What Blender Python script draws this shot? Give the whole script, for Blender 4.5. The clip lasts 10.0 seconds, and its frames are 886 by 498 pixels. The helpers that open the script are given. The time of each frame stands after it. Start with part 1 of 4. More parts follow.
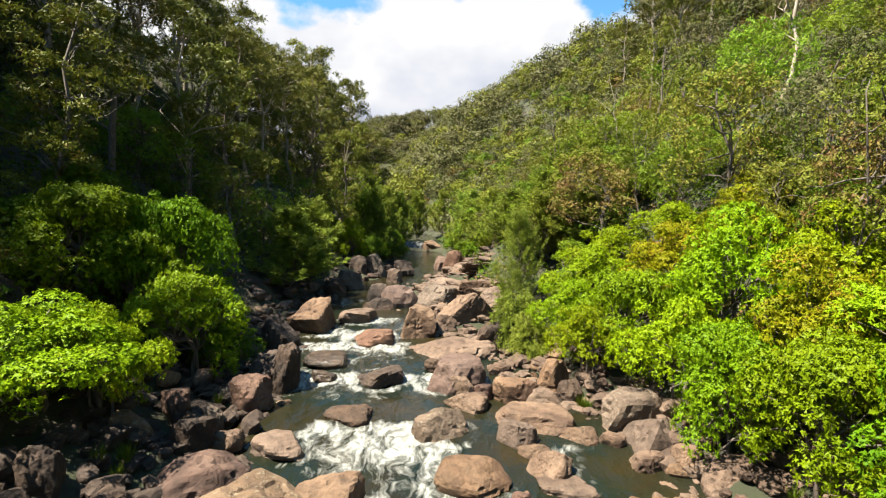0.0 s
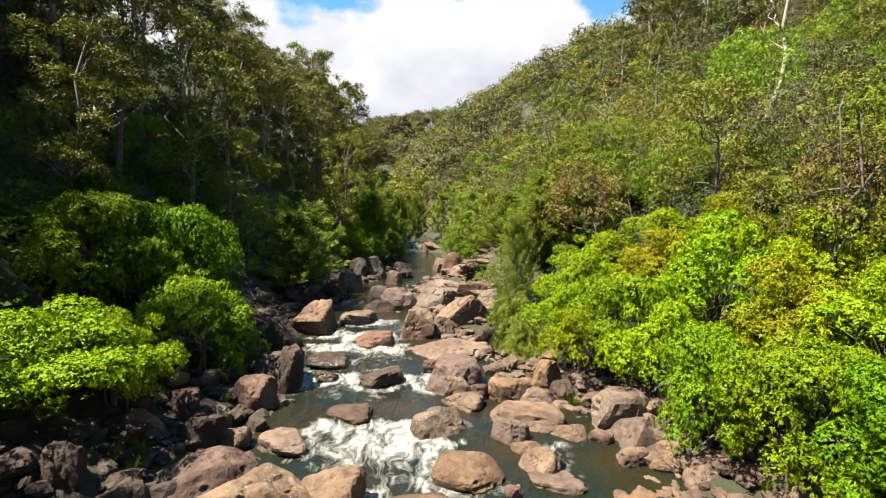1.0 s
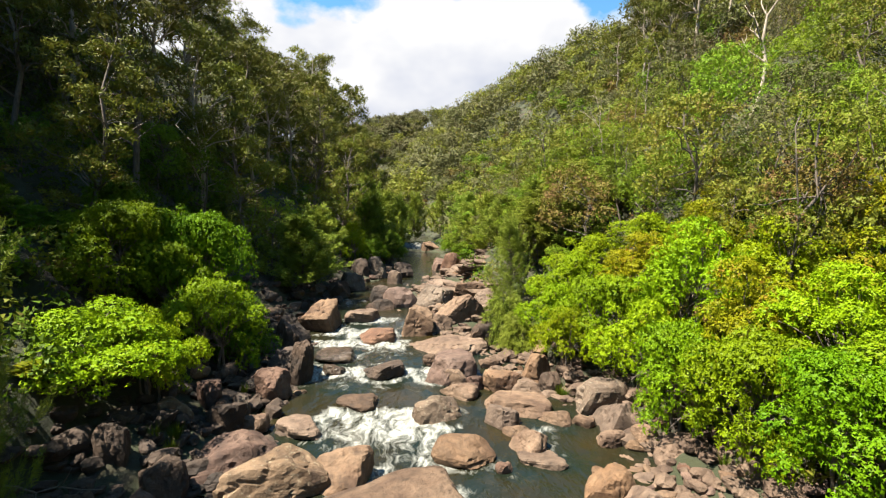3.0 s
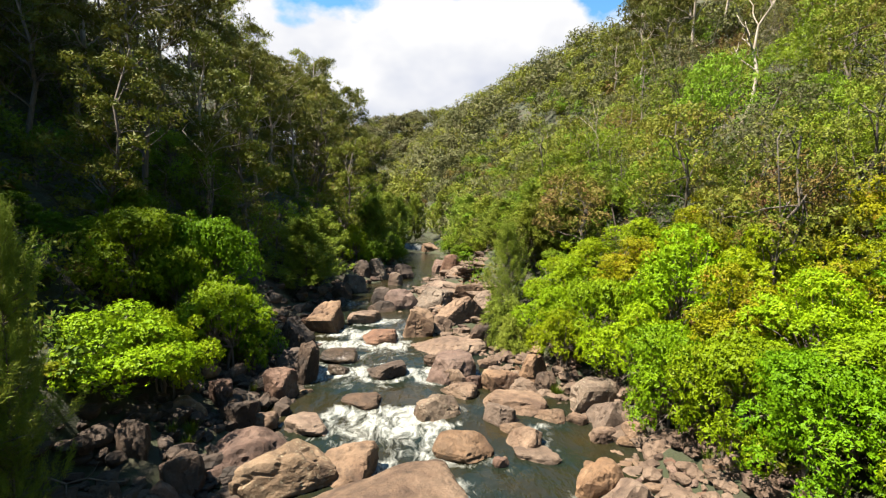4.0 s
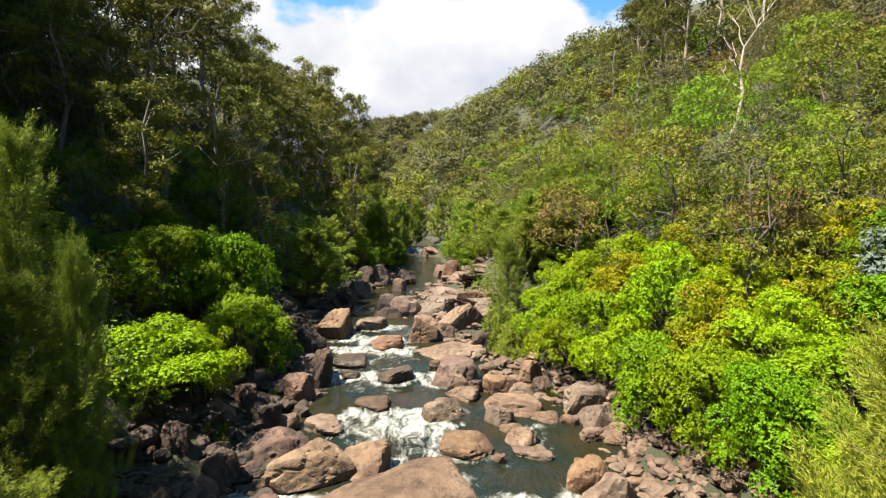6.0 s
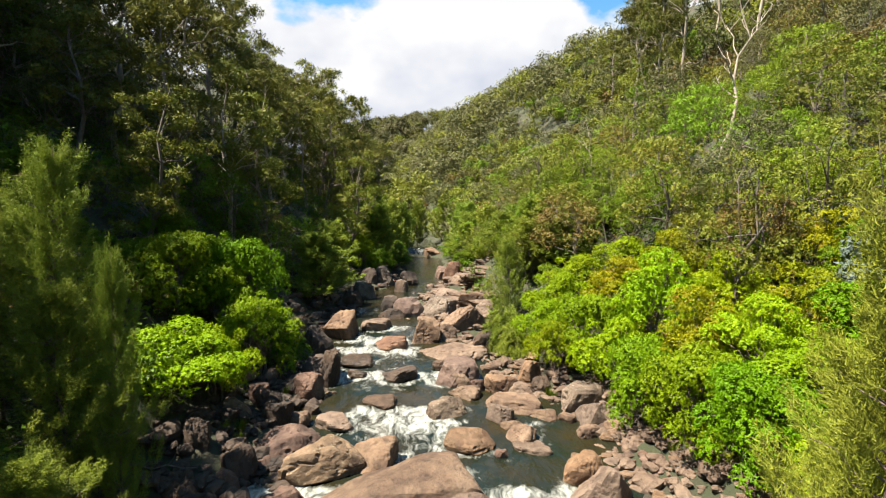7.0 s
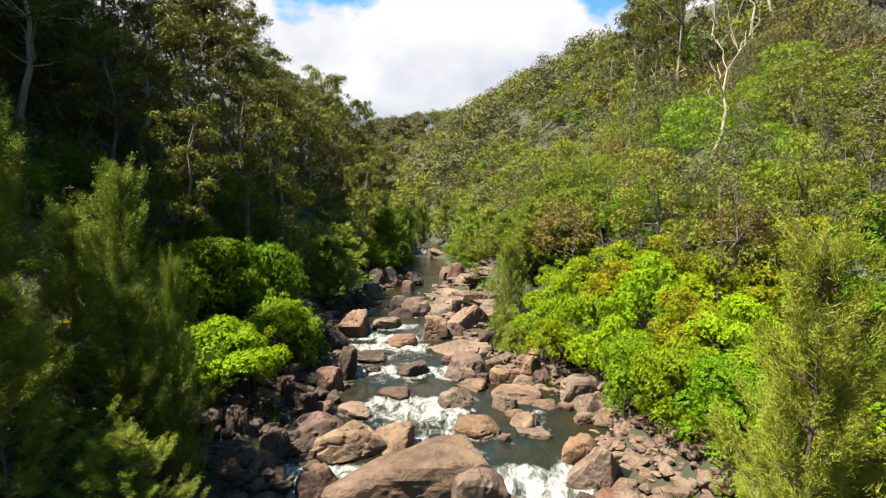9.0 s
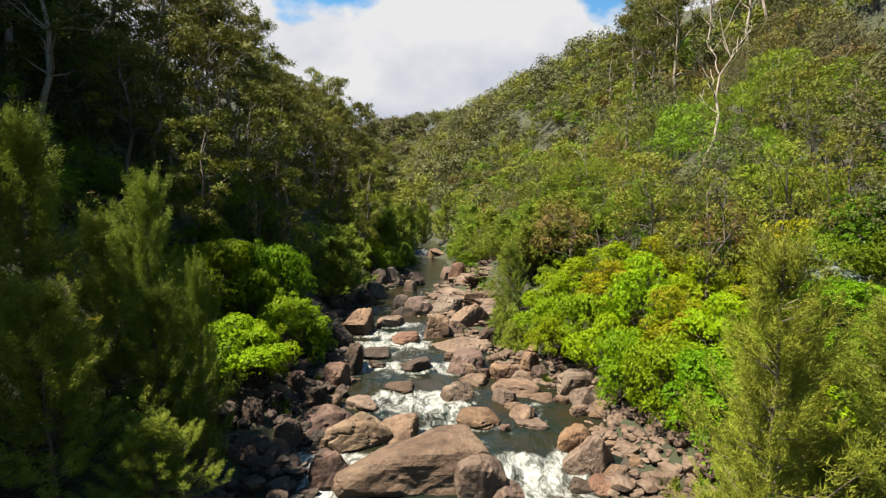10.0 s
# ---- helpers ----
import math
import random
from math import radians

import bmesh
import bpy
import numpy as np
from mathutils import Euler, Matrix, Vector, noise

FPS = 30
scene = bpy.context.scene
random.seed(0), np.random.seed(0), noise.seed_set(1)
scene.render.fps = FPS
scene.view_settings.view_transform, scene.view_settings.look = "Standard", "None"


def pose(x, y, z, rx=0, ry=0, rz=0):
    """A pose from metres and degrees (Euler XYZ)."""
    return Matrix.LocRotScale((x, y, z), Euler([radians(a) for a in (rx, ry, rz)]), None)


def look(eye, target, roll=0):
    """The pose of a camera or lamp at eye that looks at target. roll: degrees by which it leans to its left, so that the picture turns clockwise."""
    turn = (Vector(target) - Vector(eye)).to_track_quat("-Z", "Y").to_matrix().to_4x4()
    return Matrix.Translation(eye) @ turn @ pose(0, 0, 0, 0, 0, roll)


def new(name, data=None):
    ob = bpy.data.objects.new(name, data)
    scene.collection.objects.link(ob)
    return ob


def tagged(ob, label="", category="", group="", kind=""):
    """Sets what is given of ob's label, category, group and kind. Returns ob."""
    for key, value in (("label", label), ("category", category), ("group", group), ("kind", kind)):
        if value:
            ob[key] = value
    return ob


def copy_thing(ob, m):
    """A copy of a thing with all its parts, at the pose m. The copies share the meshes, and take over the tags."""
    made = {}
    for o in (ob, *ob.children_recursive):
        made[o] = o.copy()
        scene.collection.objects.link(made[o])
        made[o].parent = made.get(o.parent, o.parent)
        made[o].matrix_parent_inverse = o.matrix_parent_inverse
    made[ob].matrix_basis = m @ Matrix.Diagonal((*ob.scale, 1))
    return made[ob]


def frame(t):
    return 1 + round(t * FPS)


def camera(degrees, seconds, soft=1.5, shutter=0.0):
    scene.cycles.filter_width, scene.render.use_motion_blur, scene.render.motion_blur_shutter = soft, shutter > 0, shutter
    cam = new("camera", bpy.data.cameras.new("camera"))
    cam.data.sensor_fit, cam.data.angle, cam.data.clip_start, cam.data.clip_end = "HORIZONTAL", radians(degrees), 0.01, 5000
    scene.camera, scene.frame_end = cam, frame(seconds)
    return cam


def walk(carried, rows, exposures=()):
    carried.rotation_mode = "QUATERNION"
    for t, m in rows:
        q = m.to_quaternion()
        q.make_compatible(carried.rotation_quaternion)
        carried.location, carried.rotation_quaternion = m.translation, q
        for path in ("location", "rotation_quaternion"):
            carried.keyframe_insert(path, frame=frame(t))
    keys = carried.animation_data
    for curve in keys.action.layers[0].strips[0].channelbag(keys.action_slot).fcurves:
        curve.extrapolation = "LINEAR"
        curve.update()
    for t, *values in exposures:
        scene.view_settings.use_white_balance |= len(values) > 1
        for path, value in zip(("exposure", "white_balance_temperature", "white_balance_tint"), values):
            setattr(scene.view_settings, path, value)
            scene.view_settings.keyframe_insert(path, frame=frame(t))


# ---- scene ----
cam = camera(84.4, 10.0, soft=1.2)
PATH = [
    (0, (-0.111, -0.014, 8.376), (-0.105, 1.982, 8.243), 0.2),
    (0.5, (-0.062, -0.452, 8.53), (-0.055, 1.543, 8.395), 0.2),
    (1, (-0.023, -0.932, 8.695), (-0.015, 1.063, 8.562), 0.2),
    (1.5, (0.0, -1.425, 8.79), (0.008, 0.57, 8.656), 0.2),
    (2, (0.005, -1.929, 8.826), (0.014, 0.066, 8.69), 0.2),
    (2.5, (0.016, -2.437, 8.944), (0.026, -0.441, 8.806), 0.1),
    (4, (-0.046, -3.987, 9.415), (-0.032, -1.992, 9.275), 0.1),
    (4.5, (-0.076, -4.506, 9.676), (-0.062, -2.511, 9.536), 0.1),
    (5, (-0.15, -5.05, 9.938), (-0.136, -3.055, 9.796), 0.1),
    (5.5, (-0.225, -5.592, 10.179), (-0.21, -3.597, 10.039), 0.1),
    (7, (-0.559, -7.359, 10.856), (-0.542, -5.364, 10.711), 0.2),
    (7.5, (-0.652, -7.974, 11.039), (-0.636, -5.979, 10.894), 0.1),
    (8, (-0.782, -8.597, 11.169), (-0.767, -6.603, 11.023), 0.1),
    (8.5, (-0.928, -9.257, 11.259), (-0.913, -7.262, 11.113), 0.1),
    (9, (-1.096, -9.925, 11.369), (-1.081, -7.931, 11.221), 0.1),
    (9.5, (-1.198, -10.649, 11.48), (-1.184, -8.654, 11.332), 0.1),
    (10, (-1.216, -11.402, 11.567), (-1.203, -9.408, 11.418), 0.0),
]
walk(cam, [(t, look(eye, target, roll)) for t, eye, target, roll in PATH],
     [(0.0, 2.39), (9.0, 2.38), (10.0, 2.10)])

# ---- light ----
TO_SUN = Vector((-0.42, -0.16, 0.90)).normalized()
sun = new("sun", bpy.data.lights.new("sun", "SUN"))
sun.data.energy, sun.data.angle, sun.data.color = 5.0, radians(0.6), (1.0, 0.915, 0.77)
sun.matrix_world = look((0, 0, 120), Vector((0, 0, 120)) - TO_SUN)

world = bpy.data.worlds.new("sky")
scene.world = world
world.use_nodes = True
wn, wl = world.node_tree.nodes, world.node_tree.links
wn.clear()


def wnode(kind, **values):
    n = wn.new(kind)
    for key, value in values.items():
        n.inputs[key].default_value = value
    return n


def wmath(op, a, b, c=None):
    n = wn.new("ShaderNodeMath")
    n.operation = op
    for socket, value in zip(n.inputs, (a, b, c)):
        if value is None:
            continue
        if isinstance(value, (int, float)):
            socket.default_value = value
        else:
            wl.new(value, socket)
    return n.outputs[0]


def wramp(value, stops):
    n = wn.new("ShaderNodeValToRGB")
    while len(n.color_ramp.elements) < len(stops):
        n.color_ramp.elements.new(0.5)
    for e, (p, c) in zip(n.color_ramp.elements, stops):
        e.position, e.color = p, c
    wl.new(value, n.inputs[0])
    return n.outputs[0]


sky = wn.new("ShaderNodeTexSky")
sky.sky_type, sky.sun_disc = "NISHITA", False
sky.sun_elevation = math.asin(TO_SUN.z)
sky.sun_rotation = math.atan2(TO_SUN.x, TO_SUN.y) % (2 * math.pi)
sky_dim = wnode("ShaderNodeVectorMath")
sky_dim.operation = "SCALE"
sky_dim.inputs["Scale"].default_value = 0.10
sky_tint = wn.new("ShaderNodeMix")
sky_tint.data_type, sky_tint.blend_type = "RGBA", "MULTIPLY"
sky_tint.inputs["Factor"].default_value = 1.0
sky_tint.inputs["B"].default_value = (0.78, 1.35, 1.50, 1)
wl.new(sky.outputs[0], sky_tint.inputs["A"])
wl.new(sky_tint.outputs["Result"], sky_dim.inputs[0])
coord = wn.new("ShaderNodeTexCoord")
split = wn.new("ShaderNodeSeparateXYZ")
wl.new(coord.outputs["Generated"], split.inputs[0])
# heaped white clouds, densest low over the horizon, lower behind the camera
stretch = wnode("ShaderNodeMapping")
stretch.inputs["Scale"].default_value = (1.0, 1.0, 1.5)
stretch.inputs["Location"].default_value = (0.25, 0.0, 0.0)
wl.new(coord.outputs["Generated"], stretch.inputs[0])
puff = wnode("ShaderNodeTexNoise", Scale=6.5, Detail=6.0, Roughness=0.5)
wl.new(stretch.outputs[0], puff.inputs["Vector"])
soft_puff = wnode("ShaderNodeTexNoise", Scale=4.0, Detail=4.0, Roughness=0.5)
wl.new(stretch.outputs[0], soft_puff.inputs["Vector"])
aside = wmath("DIVIDE", split.outputs["X"], split.outputs["Y"])


def gap(centre, half, depth):
    """An opening of blue between two heaps of cloud."""
    d = wmath("DIVIDE", wmath("SUBTRACT", aside, centre), half)
    return wmath("MULTIPLY", wmath("MAXIMUM", wmath("SUBTRACT", 1.0, wmath("MULTIPLY", d, d)), 0.0), depth)


heap = wmath("SUBTRACT", wmath("MULTIPLY_ADD", puff.outputs["Fac"], 0.35, 0.262), wmath("ADD", gap(-0.26, 0.14, 0.07), gap(0.35, 0.11, 0.10)))
# unseen cloud behind the camera is lowered to cut the fill light
heap = wmath("SUBTRACT", heap, wmath("MULTIPLY", wmath("MAXIMUM", wmath("MULTIPLY", split.outputs["Y"], -1.5), 0.0), 0.15))
level = wmath("SUBTRACT", heap, split.outputs["Z"])
cover = wramp(wmath("MULTIPLY_ADD", level, 8.0, 0.5), [(0.36, (0, 0, 0, 1)), (0.66, (1, 1, 1, 1))])
shade = wramp(wmath("ADD", wmath("MULTIPLY", split.outputs["Z"], 1.1), wmath("MULTIPLY", soft_puff.outputs["Fac"], 0.9)),
              [(0.60, (0.36, 0.385, 0.46, 1)), (0.80, (0.565, 0.565, 0.57, 1))])
mixed = wn.new("ShaderNodeMix")
mixed.data_type = "RGBA"
wl.new(cover, mixed.inputs["Factor"])
wl.new(sky_dim.outputs[0], mixed.inputs["A"])
wl.new(shade, mixed.inputs["B"])
glow = wnode("ShaderNodeBackground", Strength=0.34)
wl.new(mixed.outputs["Result"], glow.inputs[0])
wl.new(glow.outputs[0], wn.new("ShaderNodeOutputWorld").inputs[0])


# ---- materials ----
class Nodes:
    """A node material under construction."""

    def __init__(self, name):
        self.mat = bpy.data.materials.new(name)
        self.mat.use_nodes = True
        self.t = self.mat.node_tree
        self.t.nodes.clear()
        self.out = self.t.nodes.new("ShaderNodeOutputMaterial")

    def link(self, a, b):
        self.t.links.new(a, b)

    def node(self, kind, **values):
        n = self.t.nodes.new(kind)
        for key, value in values.items():
            if isinstance(value, bpy.types.NodeSocket):
                self.link(value, n.inputs[key])
            else:
                n.inputs[key].default_value = value
        return n

    def math(self, op, a, b=0.0):
        n = self.t.nodes.new("ShaderNodeMath")
        n.operation = op
        for socket, value in zip(n.inputs, (a, b)):
            if isinstance(value, bpy.types.NodeSocket):
                self.link(value, socket)
            else:
                socket.default_value = value
        return n.outputs[0]

    def place(self, scale=(1, 1, 1), space="Object"):
        c = self.t.nodes.new("ShaderNodeTexCoord")
        m = self.node("ShaderNodeMapping", Vector=c.outputs[space], Scale=scale)
        return m.outputs[0]

    def noise(self, where, scale, detail=4.0, rough=0.55):
        return self.node("ShaderNodeTexNoise", Vector=where, Scale=scale, Detail=detail, Roughness=rough).outputs["Fac"]

    def ramp(self, value, stops):
        n = self.t.nodes.new("ShaderNodeValToRGB")
        while len(n.color_ramp.elements) < len(stops):
            n.color_ramp.elements.new(0.5)
        for e, (p, c) in zip(n.color_ramp.elements, stops):
            e.position, e.color = p, (*c, 1) if len(c) == 3 else c
        self.link(value, n.inputs[0])
        return n.outputs[0]

    def mix(self, fac, a, b, mode="MIX"):
        n = self.t.nodes.new("ShaderNodeMix")
        n.data_type, n.blend_type = "RGBA", mode
        for key, value in (("Factor", fac), ("A", a), ("B", b)):
            s = [i for i in n.inputs if i.name == key and (i.type == "VALUE" if key == "Factor" else i.type == "RGBA")][0]
            if isinstance(value, bpy.types.NodeSocket):
                self.link(value, s)
            else:
                s.default_value = value if key == "Factor" else (*value, 1)
        return [o for o in n.outputs if o.type == "RGBA"][0]

    def bump(self, height, strength, distance, normal=None):
        n = self.node("ShaderNodeBump", Height=height, Strength=strength, Distance=distance)
        if normal:
            self.link(normal, n.inputs["Normal"])
        return n.outputs[0]

    def finish(self, shader):
        self.link(shader, self.out.inputs[0])
        return self.mat


def grey(v):
    return (v, v, v)


def foliage(name, young, old, turned, turned_share=0.0, through_light=0.35, gloss=0.5):
    """Leaves: each leaf and each tree a little different; some light comes through."""
    n = Nodes(name)
    leaf = n.node("ShaderNodeNewGeometry").outputs["Random Per Island"]
    tree = n.node("ShaderNodeObjectInfo").outputs["Random"]
    patch = n.noise(n.place(), 0.9, 3.0)
    tone = n.math("ADD", n.math("MULTIPLY", leaf, 0.18), n.math("MULTIPLY", patch, 0.92))
    young, old, turned = [tuple(0.62 * c for c in tint) for tint in (young, old, turned)]
    col = n.ramp(tone, [(0.2, old), (0.85, young)])
    warm = n.ramp(n.math("ADD", patch, n.math("MULTIPLY", leaf, 0.25)), [(0.80 - turned_share, grey(0)), (0.90 - turned_share, grey(1))])
    col = n.mix(warm, col, turned)
    hsv = n.node("ShaderNodeHueSaturation", Color=col)
    n.link(n.math("ADD", n.math("MULTIPLY", tree, 0.035), 0.464), hsv.inputs["Hue"])
    n.link(n.math("ADD", n.math("MULTIPLY", n.math("FRACT", n.math("MULTIPLY", tree, 7.31)), 0.4), 0.8), hsv.inputs["Value"])
    bs = n.node("ShaderNodeBsdfPrincipled", Roughness=gloss)
    bs.inputs["Specular IOR Level"].default_value = 0.07
    n.link(hsv.outputs[0], bs.inputs["Base Color"])
    tr = n.node("ShaderNodeBsdfTranslucent", Color=hsv.outputs[0])
    m = n.node("ShaderNodeMixShader")
    m.inputs[0].default_value = 0.58 * through_light
    n.link(bs.outputs[0], m.inputs[1])
    n.link(tr.outputs[0], m.inputs[2])
    return n.finish(m.outputs[0])


def bark(name, pale, dark, scale=1.0):
    n = Nodes(name)
    at = n.place((6 * scale, 6 * scale, 0.8 * scale))
    col = n.ramp(n.noise(at, 1.5, 5.0), [(0.3, dark), (0.65, pale)])
    bs = n.node("ShaderNodeBsdfPrincipled", Roughness=0.85)
    n.link(col, bs.inputs["Base Color"])
    n.link(n.bump(n.noise(at, 4.0, 4.0), 0.6, 0.03), bs.inputs["Normal"])
    return n.finish(bs.outputs[0])


def stone(name, light, mid, dark, lichen=0.0, gloss=0.8):
    """Weathered river stone: broad tints, a tide mark of dark stain, fine grain, pale lichen spots."""
    n = Nodes(name)
    each = n.node("ShaderNodeObjectInfo").outputs["Random"]
    own = n.node("ShaderNodeVectorMath", Vector=n.place())
    own.operation = "ADD"
    shift = n.node("ShaderNodeCombineXYZ", X=n.math("MULTIPLY", each, 37.0), Y=n.math("MULTIPLY", each, 91.0))
    n.link(shift.outputs[0], own.inputs[1])
    at = own.outputs[0]
    col = n.ramp(n.noise(at, 0.55, 4.0, 0.55), [(0.34, dark), (0.47, mid), (0.62, light)])
    mottle = n.noise(at, 2.6, 7.0, 0.68)
    grain = n.noise(at, 22.0, 5.0, 0.7)
    col = n.mix(0.56, col, n.ramp(mottle, [(0.36, grey(0.30)), (0.56, grey(1.0))]), "MULTIPLY")
    col = n.mix(0.40, col, n.ramp(grain, [(0.32, grey(0.45)), (0.62, grey(1.0))]), "MULTIPLY")
    stain = n.ramp(n.noise(at, 1.5, 7.0, 0.72), [(0.58, grey(0)), (0.68, grey(1))])
    col = n.mix(n.math("MULTIPLY", stain, 0.75), col, tuple(0.4 * c for c in dark))
    spots = n.ramp(n.noise(at, 6.0, 6.0, 0.72), [(0.66 - 0.09 * lichen, grey(0)), (0.70 - 0.07 * lichen, grey(1))])
    col = n.mix(n.math("MULTIPLY", spots, 0.15 + 0.36 * lichen), col, (0.24, 0.21, 0.15))
    hsv = n.node("ShaderNodeHueSaturation", Color=col)
    n.link(n.math("ADD", n.math("MULTIPLY", each, 0.35), 0.75), hsv.inputs["Value"])
    n.link(n.math("ADD", n.math("MULTIPLY", n.math("FRACT", n.math("MULTIPLY", each, 5.7)), 0.35), 0.80), hsv.inputs["Saturation"])
    bs = n.node("ShaderNodeBsdfPrincipled", Roughness=gloss)
    bs.inputs["Specular IOR Level"].default_value = 0.3
    n.link(hsv.outputs[0], bs.inputs["Base Color"])
    b = n.bump(n.noise(at, 2.4, 8.0, 0.66), 1.0, 0.16)
    n.link(n.bump(grain, 0.5, 0.010, b), bs.inputs["Normal"])
    return n.finish(bs.outputs[0])


STONES = {
    "tan": stone("stone_tan", (0.150, 0.097, 0.061), (0.112, 0.068, 0.041), (0.062, 0.035, 0.021)),
    "red": stone("stone_red", (0.120, 0.071, 0.048), (0.088, 0.048, 0.032), (0.046, 0.025, 0.017)),
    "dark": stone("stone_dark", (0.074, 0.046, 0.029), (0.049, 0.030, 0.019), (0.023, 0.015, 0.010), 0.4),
    "lichen": stone("stone_lichen", (0.138, 0.095, 0.062), (0.104, 0.069, 0.043), (0.055, 0.035, 0.023), 1.0),
    "wet": stone("stone_wet", (0.074, 0.047, 0.026), (0.048, 0.030, 0.017), (0.020, 0.014, 0.008), 0.0, 0.25),
}
STONES["slab"] = STONES["huge"] = STONES["tan"]

LEAF_LIME = foliage("leaf_lime", (0.240, 0.385, 0.004), (0.095, 0.210, 0.003), (0.139, 0.099, 0.011), 0.0, 0.40)
LEAF_GOLD = foliage("leaf_gold", (0.295, 0.320, 0.006), (0.130, 0.186, 0.004), (0.265, 0.178, 0.015), 0.05, 0.38)
LEAF_GREEN = foliage("leaf_green", (0.107, 0.209, 0.005), (0.039, 0.100, 0.003), (0.085, 0.105, 0.010), 0.0, 0.35)
LEAF_MID = foliage("leaf_mid", (0.180, 0.348, 0.004), (0.062, 0.158, 0.003), (0.097, 0.114, 0.010), 0.0, 0.38)
LEAF_GUM = foliage("leaf_gum", (0.159, 0.174, 0.029), (0.064, 0.085, 0.014), (0.137, 0.122, 0.037), 0.05, 0.28)
LEAF_HILL = foliage("leaf_hill", (0.209, 0.244, 0.030), (0.084, 0.120, 0.014), (0.182, 0.144, 0.032), 0.07, 0.30)
LEAF_FRESH = foliage("leaf_fresh", (0.194, 0.315, 0.019), (0.088, 0.177, 0.009), (0.170, 0.192, 0.016), 0.0, 0.35)
LEAF_GREY = foliage("leaf_grey", (0.153, 0.163, 0.060), (0.073, 0.084, 0.031), (0.108, 0.092, 0.047), 0.1, 0.25)
LEAF_BROWN = foliage("leaf_brown", (0.240, 0.216, 0.040), (0.118, 0.116, 0.022), (0.175, 0.116, 0.045), 0.15, 0.25)
LEAF_SILVER = foliage("leaf_silver", (0.174, 0.209, 0.192), (0.087, 0.116, 0.099), (0.174, 0.192, 0.151), 0.0, 0.2)
NEEDLE = foliage("needle", (0.247, 0.351, 0.039), (0.101, 0.169, 0.019), (0.207, 0.233, 0.057), 0.02, 0.35)
# darker-toned needle copy: shade on the left she-oaks is put into its colour
NEEDLE_SHADED = foliage("needle_shaded", (0.246, 0.339, 0.037), (0.076, 0.129, 0.014), (0.148, 0.173, 0.037), 0.02, 0.35)
NEEDLE_PALE = foliage("needle_pale", (0.295, 0.363, 0.041), (0.143, 0.197, 0.022), (0.175, 0.180, 0.048), 0.02, 0.40)
GRASS = foliage("grass", (0.099, 0.174, 0.011), (0.047, 0.087, 0.007), (0.145, 0.128, 0.029), 0.08, 0.35)
BARK_PALE = bark("bark_pale", (0.26, 0.22, 0.17), (0.11, 0.08, 0.06))
BARK_DARK = bark("bark_dark", (0.10, 0.07, 0.055), (0.035, 0.026, 0.02))
BARK_GREY = bark("bark_grey", (0.105, 0.083, 0.065), (0.04, 0.03, 0.024))


def ground_material():
    """Leaf litter, soil and low moss on the slopes; gravel and mud by the water."""
    n = Nodes("ground")
    at = n.place()
    litter = n.ramp(n.noise(at, 1.6, 8.0, 0.7), [(0.3, (0.010, 0.007, 0.004)), (0.55, (0.032, 0.021, 0.013)), (0.75, (0.066, 0.044, 0.027))])
    green = n.ramp(n.noise(at, 0.35, 6.0, 0.65), [(0.34, grey(0)), (0.52, grey(1))])
    col = n.mix(n.math("MULTIPLY", green, 0.85), litter, (0.020, 0.027, 0.007))
    bs = n.node("ShaderNodeBsdfPrincipled", Roughness=0.95)
    n.link(col, bs.inputs["Base Color"])
    n.link(n.bump(n.noise(at, 3.0, 8.0, 0.7), 1.0, 0.25), bs.inputs["Normal"])
    return n.finish(bs.outputs[0])


